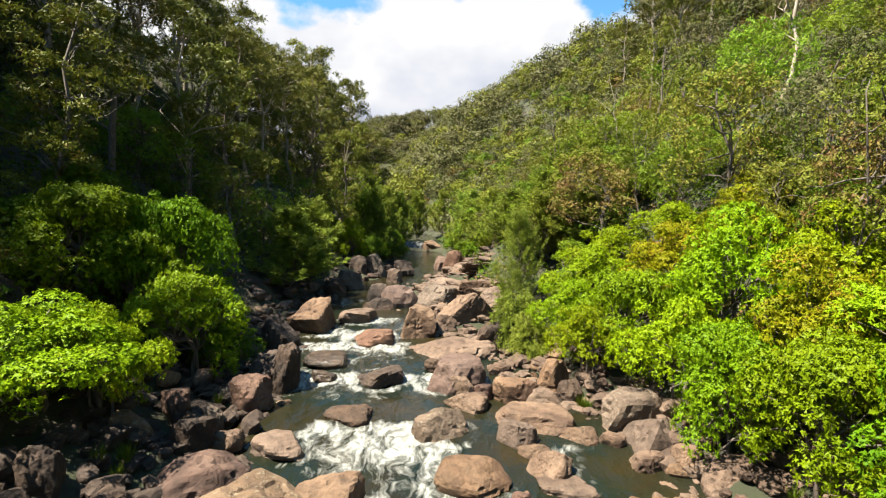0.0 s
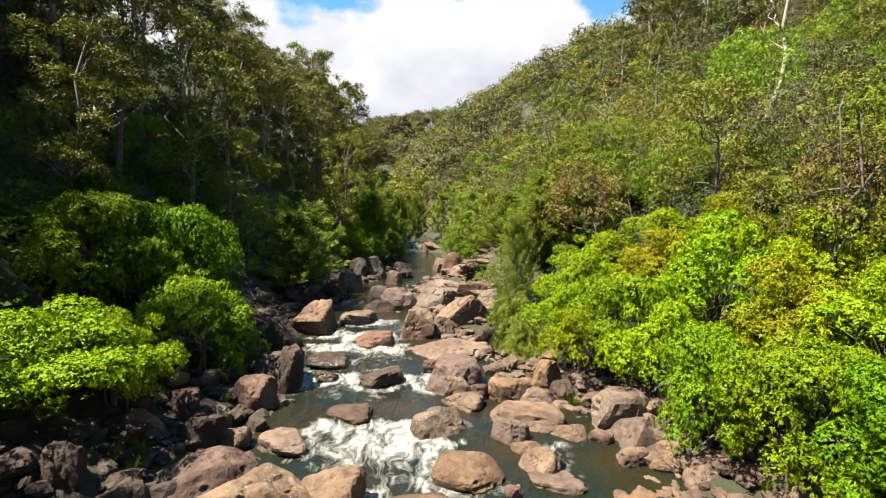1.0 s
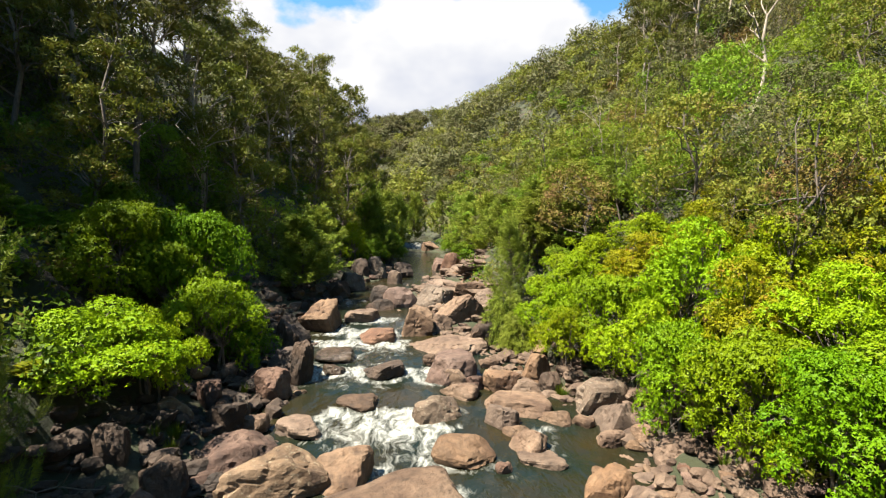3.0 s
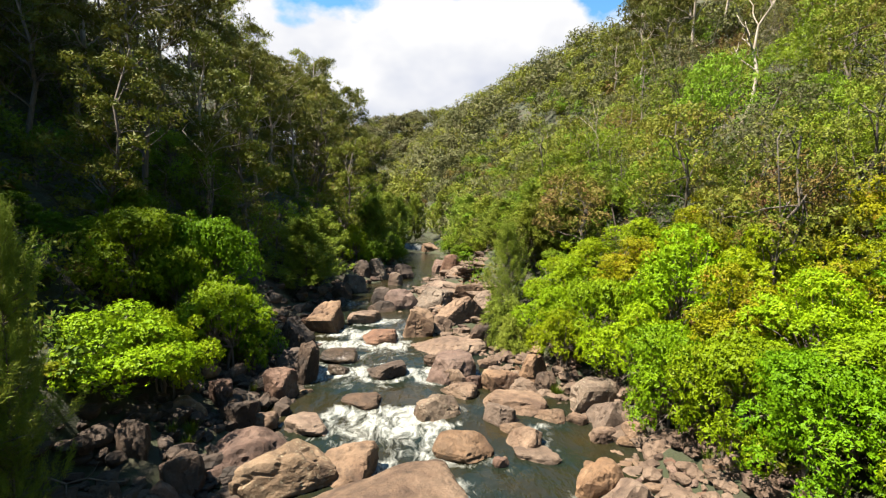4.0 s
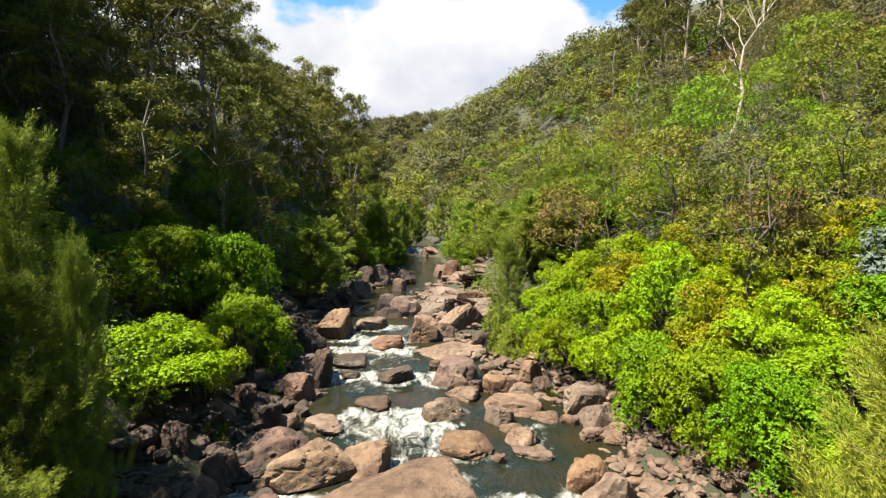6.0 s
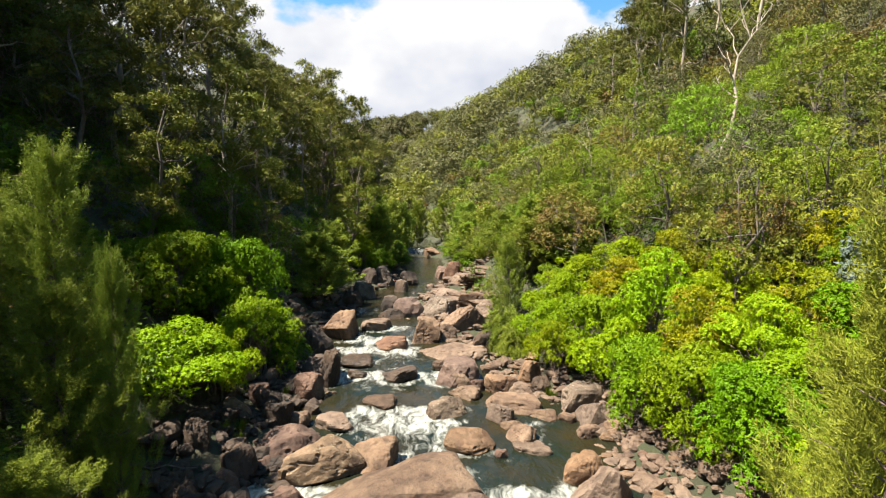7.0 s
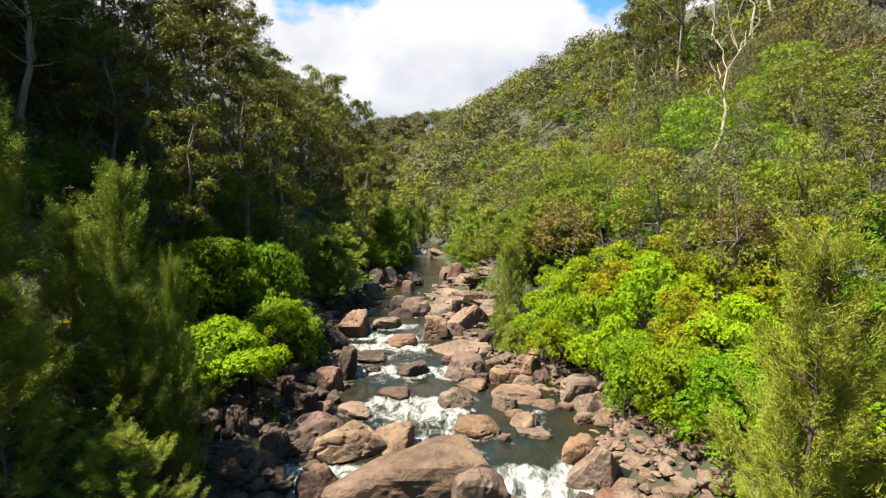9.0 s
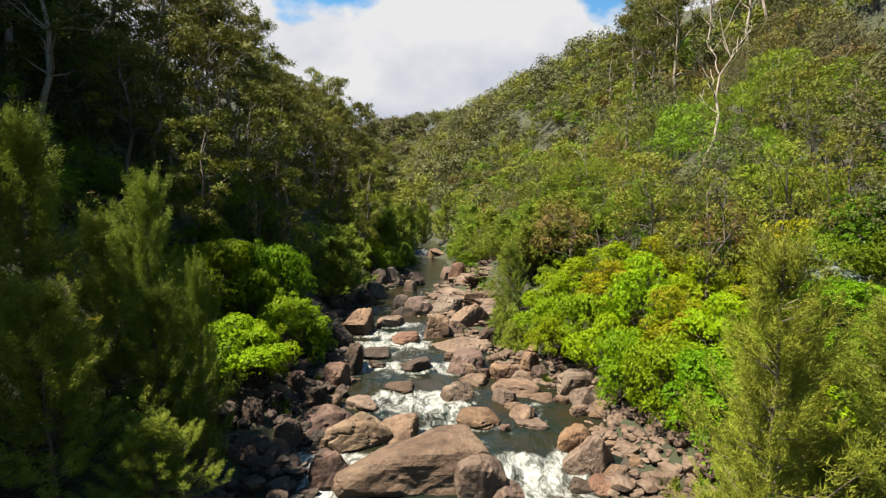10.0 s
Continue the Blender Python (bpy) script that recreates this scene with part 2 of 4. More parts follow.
def water_material():
    """Clear brown-green river water, calm in the pools, drawn out into streaks of white where it falls."""
    n = Nodes("river_water")
    at = n.place()
    run = n.place((1.0, 0.5, 1.0))
    churn = n.node("ShaderNodeAttribute")
    churn.attribute_name = "churn"
    c = churn.outputs["Fac"]
    bed = n.ramp(n.noise(at, 0.35, 3.0), [(0.42, (0.006, 0.009, 0.006)), (0.68, (0.015, 0.011, 0.004))])
    bs = n.node("ShaderNodeBsdfPrincipled", Roughness=0.04, IOR=1.33)
    n.link(bed, bs.inputs["Base Color"])
    rough = n.math("ADD", n.math("MULTIPLY", c, 0.6), 0.4)
    slow = n.node("ShaderNodeBump", Height=n.noise(run, 1.7, 4.0, 0.6), Distance=0.30)
    n.link(rough, slow.inputs["Strength"])
    quick = n.node("ShaderNodeBump", Height=n.noise(run, 7.0, 3.0, 0.6), Distance=0.035, Normal=slow.outputs[0])
    n.link(rough, quick.inputs["Strength"])
    n.link(quick.outputs[0], bs.inputs["Normal"])
    # streaks bend with the current
    bend = n.node("ShaderNodeTexNoise", Vector=at, Scale=0.8, Detail=2.0)
    swirl = n.node("ShaderNodeVectorMath", Vector=bend.outputs["Color"])
    swirl.operation = "SCALE"
    swirl.inputs["Scale"].default_value = 1.6
    flow = n.node("ShaderNodeVectorMath", Vector=at)
    flow.operation = "ADD"
    n.link(swirl.outputs[0], flow.inputs[1])

    def streaks(scale, along, detail, rough):
        m = n.node("ShaderNodeMapping", Vector=flow.outputs[0], Scale=(1.0, along, 1.0))
        return n.noise(m.outputs[0], scale, detail, rough)

    lace = streaks(1.5, 0.42, 7.0, 0.62)
    fine = streaks(6.0, 0.30, 6.0, 0.66)
    froth = n.math("ADD", n.math("MULTIPLY", lace, 0.68), n.math("MULTIPLY", fine, 0.32))
    wild = n.math("MULTIPLY", n.math("SUBTRACT", froth, 0.5), 4.2)
    mask = n.math("ADD", n.math("SUBTRACT", n.math("MULTIPLY", c, 1.05), 0.50), wild)
    mask = n.ramp(mask, [(0.02, grey(0)), (0.35, grey(0.28)), (0.90, grey(1.0))])
    mask = n.math("MULTIPLY", mask, n.ramp(c, [(0.05, grey(0)), (0.28, grey(1))]))
    foam = n.node("ShaderNodeBsdfPrincipled", Roughness=0.7)
    n.link(n.ramp(fine, [(0.34, (0.10, 0.105, 0.09)), (0.62, (0.24, 0.24, 0.22))]), foam.inputs["Base Color"])
    n.link(n.bump(froth, 0.35, 0.08), foam.inputs["Normal"])
    m = n.node("ShaderNodeMixShader")
    n.link(mask, m.inputs[0])
    n.link(bs.outputs[0], m.inputs[1])
    n.link(foam.outputs[0], m.inputs[2])
    return n.finish(m.outputs[0])


# ---- mesh helpers ----
def lattice(ix, iy, iz, seed):
    h = (ix * 374761393 + iy * 668265263 + iz * 1274126177 + seed * 974711) & 0x7FFFFFFF
    h = ((h ^ (h >> 13)) * 1274126177) & 0x7FFFFFFF
    return ((h ^ (h >> 16)) & 0xFFFF) / 65535.0


def value_noise(p, seed=0):
    """Smooth noise in -1..1 at an array of points."""
    i = np.floor(p).astype(np.int64)
    f = p - i
    f = f * f * (3 - 2 * f)
    total = 0
    for a in (0, 1):
        for b in (0, 1):
            for c in (0, 1):
                w = (f[:, 0] if a else 1 - f[:, 0]) * (f[:, 1] if b else 1 - f[:, 1]) * (f[:, 2] if c else 1 - f[:, 2])
                total = total + w * lattice(i[:, 0] + a, i[:, 1] + b, i[:, 2] + c, seed)
    return total * 2 - 1


def fbm(p, seed=0, octaves=4):
    return sum(0.5 ** k * value_noise(p * 2.0 ** k + 17.3 * k, seed + k) for k in range(octaves))


def mesh(name, verts, faces, material, smooth=False):
    """A mesh from arrays; faces all have the same number of corners."""
    me = bpy.data.meshes.new(name)
    verts, faces = np.asarray(verts, np.float32), np.asarray(faces, np.int32)
    me.vertices.add(len(verts))
    me.vertices.foreach_set("co", verts.ravel())
    me.loops.add(faces.size)
    me.loops.foreach_set("vertex_index", faces.ravel())
    me.polygons.add(len(faces))
    me.polygons.foreach_set("loop_start", np.arange(0, faces.size, faces.shape[1], dtype=np.int32))
    me.update(calc_edges=True)
    me.validate()
    me.polygons.foreach_set("use_smooth", np.full(len(me.polygons), smooth))
    me.materials.append(material)
    return me


def part(name, me, parent, label=""):
    ob = new(name, me)
    ob.parent = parent
    return tagged(ob, label)


def tubes(lines, sides=6):
    """Tapered round limbs: each line is a list of (point, radius)."""
    vs, fs, base = [], [], 0
    ring = np.linspace(0, 2 * np.pi, sides, endpoint=False)
    for line in lines:
        pts = np.array([p for p, _ in line], float)
        way = np.gradient(pts, axis=0)
        way /= np.linalg.norm(way, axis=1)[:, None] + 1e-9
        for k, (_, r) in enumerate(line):
            side = np.cross(way[k], (0.31, 0.95, 0.05))
            side /= np.linalg.norm(side) + 1e-9
            up = np.cross(side, way[k])
            vs.append(pts[k] + r * (np.cos(ring)[:, None] * side + np.sin(ring)[:, None] * up))
        for k in range(len(line) - 1):
            for s in range(sides):
                a, b = base + k * sides + s, base + k * sides + (s + 1) % sides
                fs.append((a, b, b + sides, a + sides))
        base += len(line) * sides
    return np.concatenate(vs), np.array(fs)


def bent(rng, a, b, r0, r1, sag=0.1, steps=5):
    """A crooked limb from a to b."""
    a, b = np.array(a, float), np.array(b, float)
    size = np.linalg.norm(b - a)
    out, drift = [], np.zeros(3)
    for k in range(steps + 1):
        f = k / steps
        if 0 < k < steps:
            drift = drift + rng.normal(0, sag * size / steps, 3)
        out.append((a + (b - a) * f + drift * math.sin(math.pi * f), r0 + (r1 - r0) * f))
    return out


def unit(v):
    return v / (np.linalg.norm(v, axis=1)[:, None] + 1e-9)


def leaves(rng, at, lean, length, width, simple=False):
    """Leaves growing from the points `at`: folded diamonds along `lean`, or simple ones that face along it."""
    n = len(at)
    if simple:
        face = unit(unit(lean) + rng.normal(0, 0.32, (n, 3)))
        a = unit(np.cross(face, rng.normal(0, 1, (n, 3)))) + 0.25 * face
        s = unit(np.cross(a, face))
    else:
        a = unit(lean + rng.normal(0, 0.55, (n, 3)))
        s = unit(np.cross(a, rng.normal(0, 1, (n, 3))))
    up = np.cross(s, a)
    l = length * rng.uniform(0.65, 1.3, (n, 1))
    w = width * rng.uniform(0.7, 1.3, (n, 1))
    if simple:
        v = np.stack([at - s * w * 0.9, at + s * w * 0.9, at + a * l], 1).reshape(-1, 3)
        return v, np.arange(3 * n).reshape(-1, 3)
    v = np.stack([at, at + a * l * 0.5 + s * w + up * w * 0.35, at + a * l, at + a * l * 0.5 - s * w + up * w * 0.35], 1).reshape(-1, 3)
    return v, np.arange(4 * n).reshape(-1, 4)


def sprays(rng, lobes, per_lobe, per_spray, length, width, droop=0.0, shell=0.72, simple=False, up=0.55):
    """Leaves in small sprays over the outer shells of rounded lobes (centre, radius, flatness)."""
    spots, leans = [], []
    for c, r, flat in lobes:
        m = max(4, int(per_lobe * r * r))
        d = unit(rng.normal(0, 1, (m, 3)) + (0, 0, up))
        q = r * rng.uniform(shell, 1.06, (m, 1)) * (1 + 0.18 * value_noise(d * 2.3 + np.array(c), 5)[:, None])
        spots.append(np.array(c) + d * q * (1, 1, flat))
        leans.append(d + (0, 0, 0.25 - droop))
    spots, leans = np.concatenate(spots), np.concatenate(leans)
    at = np.repeat(spots, per_spray, 0) + rng.normal(0, length * 0.35, (len(spots) * per_spray, 3))
    return leaves(rng, at, np.repeat(leans, per_spray, 0) * 0.8, length, width, simple)


def placed(x, y, z, turn=0.0, s=1.0, tall=1.0):
    return Matrix.Translation((x, y, z)) @ Matrix.Rotation(turn, 4, "Z"), (s, s, s * tall)


KINDS = {}


def put(key, maker, x, y, z, turn, s, tall=1.0, **tags):
    """Stands the thing of that kind at a place: the first is built, the rest are copies."""
    m, size = placed(x, y, z, turn, s, tall)
    if key not in KINDS:
        ob = KINDS[key] = maker()
        ob.matrix_basis = m
    else:
        ob = copy_thing(KINDS[key], m)
    ob.scale = size
    return tagged(ob, **tags)


# ---- the valley ----
WATER_Y = [-400, -60, 6, 9.0, 11.0, 14.8, 18.2, 22.4, 23.6, 27, 30, 32, 42, 62, 96.5, 99, 400, 3000]
WATER_Z = [-6, -2.2, -0.75, -0.65, 0, 0.05, 0.5, 0.55, 0.82, 0.88, 1.25, 1.4, 1.45, 1.55, 1.6, 3.5, 5, 7]
MID_Y = [-400, -30, 0, 9, 14, 18, 23, 30, 38, 47, 54, 62, 75, 88, 98, 110, 130, 160, 200, 250, 420, 3000]
MID_X = [-3, -1, -0.5, -0.8, 0.6, -0.5, -2.4, -4.6, -6.5, -7.2, -4.0, -2.3, -3.0, -4.2, -4.4, -5.0, -8, -19, -36, -52, -100, -300]
HALF_Y = [-30, 0, 9, 14, 18, 23, 30, 38, 47, 54, 62, 75, 88, 98, 130, 3000]
HALF_W = [5.5, 5.5, 6.7, 7.0, 7.0, 5.6, 4.3, 2.9, 2.9, 2.4, 3.2, 3.0, 4.0, 3.2, 3.0, 3.0]


def smooth_interp(y, xs, ys):
    """Linear between the knots, rounded off a little."""
    return sum(np.interp(y + o, xs, ys) for o in (-1.6, -0.8, 0, 0.8, 1.6)) / 5


def water_level(y):
    return np.interp(y, WATER_Y, WATER_Z)


def height(x, y):
    """The ground: river bed, stony banks, steep wooded sides, a far ridge closing the valley."""
    x, y = np.asarray(x, float), np.asarray(y, float)
    p = np.stack([x, y, np.zeros_like(x)], -1).reshape(-1, 3)
    rough = fbm(p * 0.09, 3, 4).reshape(x.shape)
    fine = fbm(p * 0.6, 9, 3).reshape(x.shape)
    w = smooth_interp(y, WATER_Y, WATER_Z)
    off = x - smooth_interp(y, MID_Y, MID_X)
    out = np.abs(off) - np.interp(y, HALF_Y, HALF_W) + 0.5 * fine
    left = np.interp(out, [-6, 0, 3.5, 9, 40, 75, 140, 2000], [-1.0, -0.25, 1.0, 5.0, 33, 52, 62, 70])
    bench = 4.0 * np.exp(-((y - 37) / 13) ** 2)
    right = np.interp(np.where(out > 0, np.maximum(out - bench, 0.2 * out), out), [-6, 0, 4, 20, 36, 60, 110, 180, 2000], [-1.0, -0.25, 1.1, 12.0, 21.5, 46, 80, 100, 110])
    # left side raised beyond the view, added to cast shade on the slope
    left = left * (1 + 0.35 * np.exp(-((y - 14) / 14) ** 2) * np.clip((out - 22) / 12, 0, 1))
    left = left + 38 * np.exp(-((y - 26) / 19) ** 2) * np.clip((out - 33) / 10, 0, 1)
    side = np.where(off < 0, left, right)
    side = side + rough * np.clip(out - 2, 0, 14) * 0.16 + fine * np.clip(out, 0, 2) * 0.1
    far = 84 * np.exp(-((y - 430) / 85) ** 2) * np.exp(-((x - 10) / 190) ** 2)
    return w + np.where(y > 260, np.maximum(side, far * np.clip((y - 260) / 100, 0, 1)), side)


def ground_at(x, y):
    return float(height(np.array([float(x)]), np.array([float(y)]))[0])


def spread(inner_lo, inner_hi, step, outer):
    """Grid lines: even within, ever wider outside."""
    lines = list(np.arange(inner_lo, inner_hi, step))
    s, a, b = step, lines[0], lines[-1]
    while b < outer or a > -outer:
        s *= 1.13
        if b < outer:
            b += s
            lines.append(b)
        if a > -outer:
            a -= s
            lines.insert(0, a)
    return np.array(lines)


def grid_faces(nx, ny):
    i = np.arange(nx * ny).reshape(ny, nx)
    return np.stack([i[:-1, :-1], i[:-1, 1:], i[1:, 1:], i[1:, :-1]], -1).reshape(-1, 4)


gx, gy = spread(-18, 18, 0.4, 2600), spread(-14, 48, 0.5, 2600)
X, Y = np.meshgrid(gx, gy)
Z = height(X, Y)
ground = new("ground", mesh("ground", np.stack([X, Y, Z], -1).reshape(-1, 3), grid_faces(len(gx), len(gy)), ground_material(), True))
tagged(ground, "steep wooded valley floor of soil and leaf litter", "ground", kind="structure")

# ---- the river ----
# white water: (from y, to y, from x, to x, strength); it runs towards lower y
RAPIDS = [
    (14.8, 18.5, -5.0, 0.9, 1.0), (16.6, 18.6, -6.0, -2.6, 0.65), (11.6, 15.4, -3.8, 1.2, 0.62), (22.0, 23.5, -7.6, -2.6, 0.95), (21.8, 23.6, -2.4, 0.6, 0.95),
    (20.2, 22.2, -6.6, -0.4, 0.42), (26.4, 28.4, -8.6, -1.6, 1.0), (28.8, 30.6, -8.4, -2.6, 0.95), (24.4, 26.6, -7.6, -1.4, 0.42), (31.4, 33.4, -7.0, -2.0, 0.7),
    (8.2, 11.6, -8.8, -4.2, 1.0), (7.4, 11.6, 1.0, 5.6, 1.0), (15.8, 17.0, 2.4, 5.2, 0.45), (12.6, 14.4, 1.6, 3.2, 0.42),
    (37.5, 41.0, -9.6, -6.4, 0.55), (57.0, 60.0, -5.0, -1.0, 0.25), (96.6, 99.6, -6.6, -3.6, 0.95), (-16.0, 6.0, -4.0, 3.5, 0.3)]


def churn_at(x, y):
    c = np.zeros_like(x)
    for a, b, l, r, s in RAPIDS:
        tail = 0.4 * (b - a) + 0.7
        down = np.clip((y - a + tail) / (0.35 * (b - a) + tail), 0, 1) ** 1.4 * np.clip((b - y) / 0.5, 0, 1)
        across = np.clip((x - l) / 1.1, 0, 1) * np.clip((r - x) / 1.1, 0, 1)
        c = np.maximum(c, s * down * across)
    return c


wy = np.concatenate([np.arange(-30, -2, 0.4), np.arange(-2, 34, 0.11), np.arange(34, 62, 0.25), np.arange(62, 135, 0.8)])
wu = np.linspace(-1.16, 1.16, 125)
U, WYG = np.meshgrid(wu, wy)
WX = smooth_interp(WYG, MID_Y, MID_X) + U * (np.interp(WYG, HALF_Y, HALF_W) + 0.6)
C = churn_at(WX, WYG)
wp = np.stack([WX, WYG, np.zeros_like(WX)], -1).reshape(-1, 3)
swell = fbm(wp * (1.1, 0.8, 1), 21, 3).reshape(WX.shape)
chop = np.abs(fbm(wp * (3.2, 2.4, 1), 33, 3).reshape(WX.shape))
WZ = smooth_interp(WYG, WATER_Y, WATER_Z) * 0.35 + water_level(WYG) * 0.65 + 0.018 * swell + C * (0.11 * swell + 0.07 * chop - 0.02)
water = new("water", mesh("water", np.stack([WX, WYG, WZ], -1).reshape(-1, 3), grid_faces(len(wu), len(wy)), water_material(), True))
tagged(water, "shallow brown-green river with white rapids between boulders", "river", kind="structure")


# ---- boulders ----
def sphere_points(level):
    bm = bmesh.new()
    bmesh.ops.create_icosphere(bm, subdivisions=level, radius=1.0)
    v = np.array([p.co[:] for p in bm.verts])
    f = np.array([[p.index for p in face.verts] for face in bm.faces])
    bm.free()
    return v / np.linalg.norm(v, axis=1)[:, None], f


SPHERES = {level: sphere_points(level) for level in (2, 3, 4, 5)}
SHAPES = {"tan": (9, 34, 0.07), "red": (8, 44, 0.08), "dark": (8, 40, 0.10), "lichen": (8, 50, 0.07), "wet": (10, 18, 0.07), "slab": (8, 44, 0.06), "huge": (14, 26, 0.06)}


def rock_shape(seed, kind, level, w, d, h):
    """A boulder split along a few planes and worn round at the edges; its foot is at z = 0."""
    rng = np.random.default_rng(1000 + seed)
    dirs, faces = SPHERES[level]
    planes, sharp, rough = SHAPES[kind]
    n = unit(rng.normal(0, 1, (planes, 3)))
    n = np.concatenate([n, [(0, 0, 1), (0, 0, -1)], unit(rng.normal(0, 0.35, (1, 3)) + (0, 0, 0.8))])
    reach = np.concatenate([rng.uniform(0.52, 0.98, planes), [0.82, 0.75, 0.84]])
    side = np.clip(dirs @ n.T, 0, None) / reach
    block = 0.95 * (np.abs(dirs) ** 3.0).sum(1) ** (1 / 3.0)
    r = ((side ** sharp).sum(1) + block ** sharp) ** (-1.0 / sharp)
    r = r * (1 + rough * fbm(dirs * 1.6 + seed * 3.1, seed, 3) + 0.45 * rough * fbm(dirs * 6.0 + seed, seed + 5, 3))
    split = np.abs(value_noise(dirs * (1.7, 1.7, 3.0) + seed * 1.7, seed + 9))
    r = r * (1 - (0.03 if kind == "huge" else 0.11) * np.clip(1 - split / 0.07, 0, 1))
    v = dirs * r[:, None]
    lo, hi = v.min(0), v.max(0)
    v = (v - (lo + hi) / 2) / (hi - lo) * (w, d, h)
    v[:, 2] += h / 2
    return v, faces


FOOT = []


def boulder(x, y, w, d, h, turn, seed, kind, rise=0.0):
    """One boulder whose foot is set a little under the water or the bank."""
    words = {"tan": "smooth tan-pink river boulder", "red": "reddish brown split river boulder", "dark": "dark brown weathered bank boulder",
             "lichen": "pale angular boulder with lichen spots", "wet": "low wet brown rock washed by the stream", "slab": "broad flat-topped tan sandstone slab",
             "huge": "huge rounded pinkish boulder in the stream"}
    w, d = w * 1.04, d * 1.04
    sunk = (0.9 if kind == "slab" else 0.5) * h + 0.2
    v, f = rock_shape(seed, kind, 5 if w > 3.4 else 4 if y < 35 and w > 0.8 else 3, w, d, h + sunk)
    ob = new("boulder", mesh("boulder", v, f, STONES[kind], False))
    z = float(water_level(y - 0.4 * d)) + rise
    ob.matrix_basis = pose(x, y, z - sunk, 0, 0, turn)
    FOOT.append((x, y, w / 2, d / 2))
    where = "in the rushing water" if rise == 0 else "on the stony bank"
    return tagged(ob, words[kind] + " " + where, "boulder", "boulders along the river")


boulder(-8.33, 30.35, 2.99, 2.39, 2.00, 10, 572, "tan")
boulder(-9.47, 27.37, 2.49, 1.99, 1.97, -1, 338, "dark")
boulder(-7.88, 22.25, 2.50, 2.00, 1.57, 20, 488, "dark")
boulder(0.42, 27.00, 4.91, 3.93, 0.74, 5, 995, "slab")
boulder(-6.02, 24.56, 2.24, 1.80, 0.54, 0, 975, "wet")
boulder(-5.66, 22.72, 1.23, 0.98, 0.60, -3, 147, "wet")
boulder(-3.14, 22.66, 2.45, 1.96, 0.74, 0, 561, "dark")
boulder(-0.53, 23.79, 0.91, 0.73, 0.54, 21, 263, "dark")
boulder(0.56, 22.26, 2.84, 2.27, 1.28, 30, 352, "red")
boulder(0.78, 21.23, 1.29, 1.03, 0.84, -5, 594, "tan")
boulder(0.91, 19.84, 1.81, 1.45, 0.56, -18, 626, "tan")
boulder(1.86, 20.83, 1.09, 0.87, 0.60, 19, 879, "red")
boulder(3.22, 20.54, 2.12, 1.70, 1.04, 6, 116, "tan")
boulder(4.05, 19.88, 1.54, 1.23, 0.74, -7, 414, "tan")
boulder(4.93, 21.57, 1.70, 1.36, 1.18, 10, 457, "tan", 0.3)
boulder(5.48, 20.56, 1.25, 1.00, 0.82, 17, 727, "dark")
boulder(3.40, 18.52, 3.06, 2.45, 0.60, 3, 209, "tan")
boulder(-0.06, 17.60, 2.24, 1.79, 1.02, 5, 440, "lichen")
boulder(2.60, 17.07, 1.39, 1.11, 0.77, -22, 291, "tan")
boulder(-3.70, 18.61, 1.88, 1.51, 0.37, 15, 496, "dark")
boulder(-5.72, 16.45, 1.94, 1.55, 0.57, 2, 935, "tan")
boulder(-7.61, 16.58, 1.24, 0.99, 0.72, -11, 512, "tan")
boulder(-8.49, 17.55, 0.69, 0.55, 1.05, -24, 391, "lichen")
boulder(-9.07, 17.08, 1.61, 1.29, 1.00, 13, 75, "dark")
boulder(-10.36, 18.60, 1.13, 0.90, 0.87, 10, 856, "dark", 0.3)
boulder(-7.42, 13.96, 3.15, 2.52, 1.08, 35, 96, "red")
boulder(-5.46, 12.53, 3.51, 2.10, 1.21, 12, 618, "lichen")
boulder(-3.45, 13.09, 2.21, 1.77, 1.06, 0, 548, "tan")
boulder(-5.44, 12.34, 1.78, 0.89, 0.61, 0, 968, "red", -0.2)
boulder(0.88, 14.73, 2.32, 1.86, 0.68, -15, 873, "tan")
boulder(3.45, 15.21, 1.60, 1.28, 0.81, 22, 696, "tan")
boulder(3.17, 16.38, 1.25, 1.00, 0.33, 0, 529, "slab")
boulder(3.75, 14.42, 1.70, 1.36, 0.25, 0, 862, "slab")
boulder(2.29, 13.72, 0.62, 0.50, 0.36, -17, 613, "red")
boulder(7.14, 18.51, 2.44, 1.95, 1.32, 25, 243, "lichen")
boulder(7.32, 16.86, 2.18, 1.74, 1.07, 20, 535, "slab")
boulder(4.86, 17.26, 1.41, 1.12, 0.44, -6, 881, "slab")
boulder(6.03, 17.00, 0.93, 0.75, 0.44, -19, 275, "tan")
boulder(6.69, 15.68, 1.14, 0.91, 0.54, 18, 627, "tan")
boulder(7.95, 15.48, 0.94, 0.75, 0.58, 0, 21, "tan", 0.2)
boulder(7.57, 15.34, 0.89, 0.71, 0.35, -8, 960, "tan")
boulder(8.35, 15.07, 0.81, 0.65, 0.62, -21, 247, "tan")
boulder(8.88, 14.36, 2.09, 1.67, 0.87, 0, 427, "tan")
boulder(5.37, 12.03, 1.69, 1.35, 1.04, 3, 751, "tan")
boulder(5.83, 10.88, 2.50, 2.00, 1.58, -10, 562, "tan")
boulder(-2.21, 10.61, 7.53, 4.14, 2.01, 12, 740, "huge")
boulder(0.48, 9.14, 2.22, 1.78, 1.75, 20, 315, "tan")
boulder(1.69, 8.83, 2.46, 1.97, 0.66, 1, 674, "red")
boulder(-6.09, 9.88, 1.98, 1.59, 1.44, -12, 416, "red")
boulder(6.63, 10.15, 1.40, 1.12, 0.47, -25, 0, "tan")
boulder(6.36, 9.40, 1.95, 1.56, 0.46, 12, 20, "red")
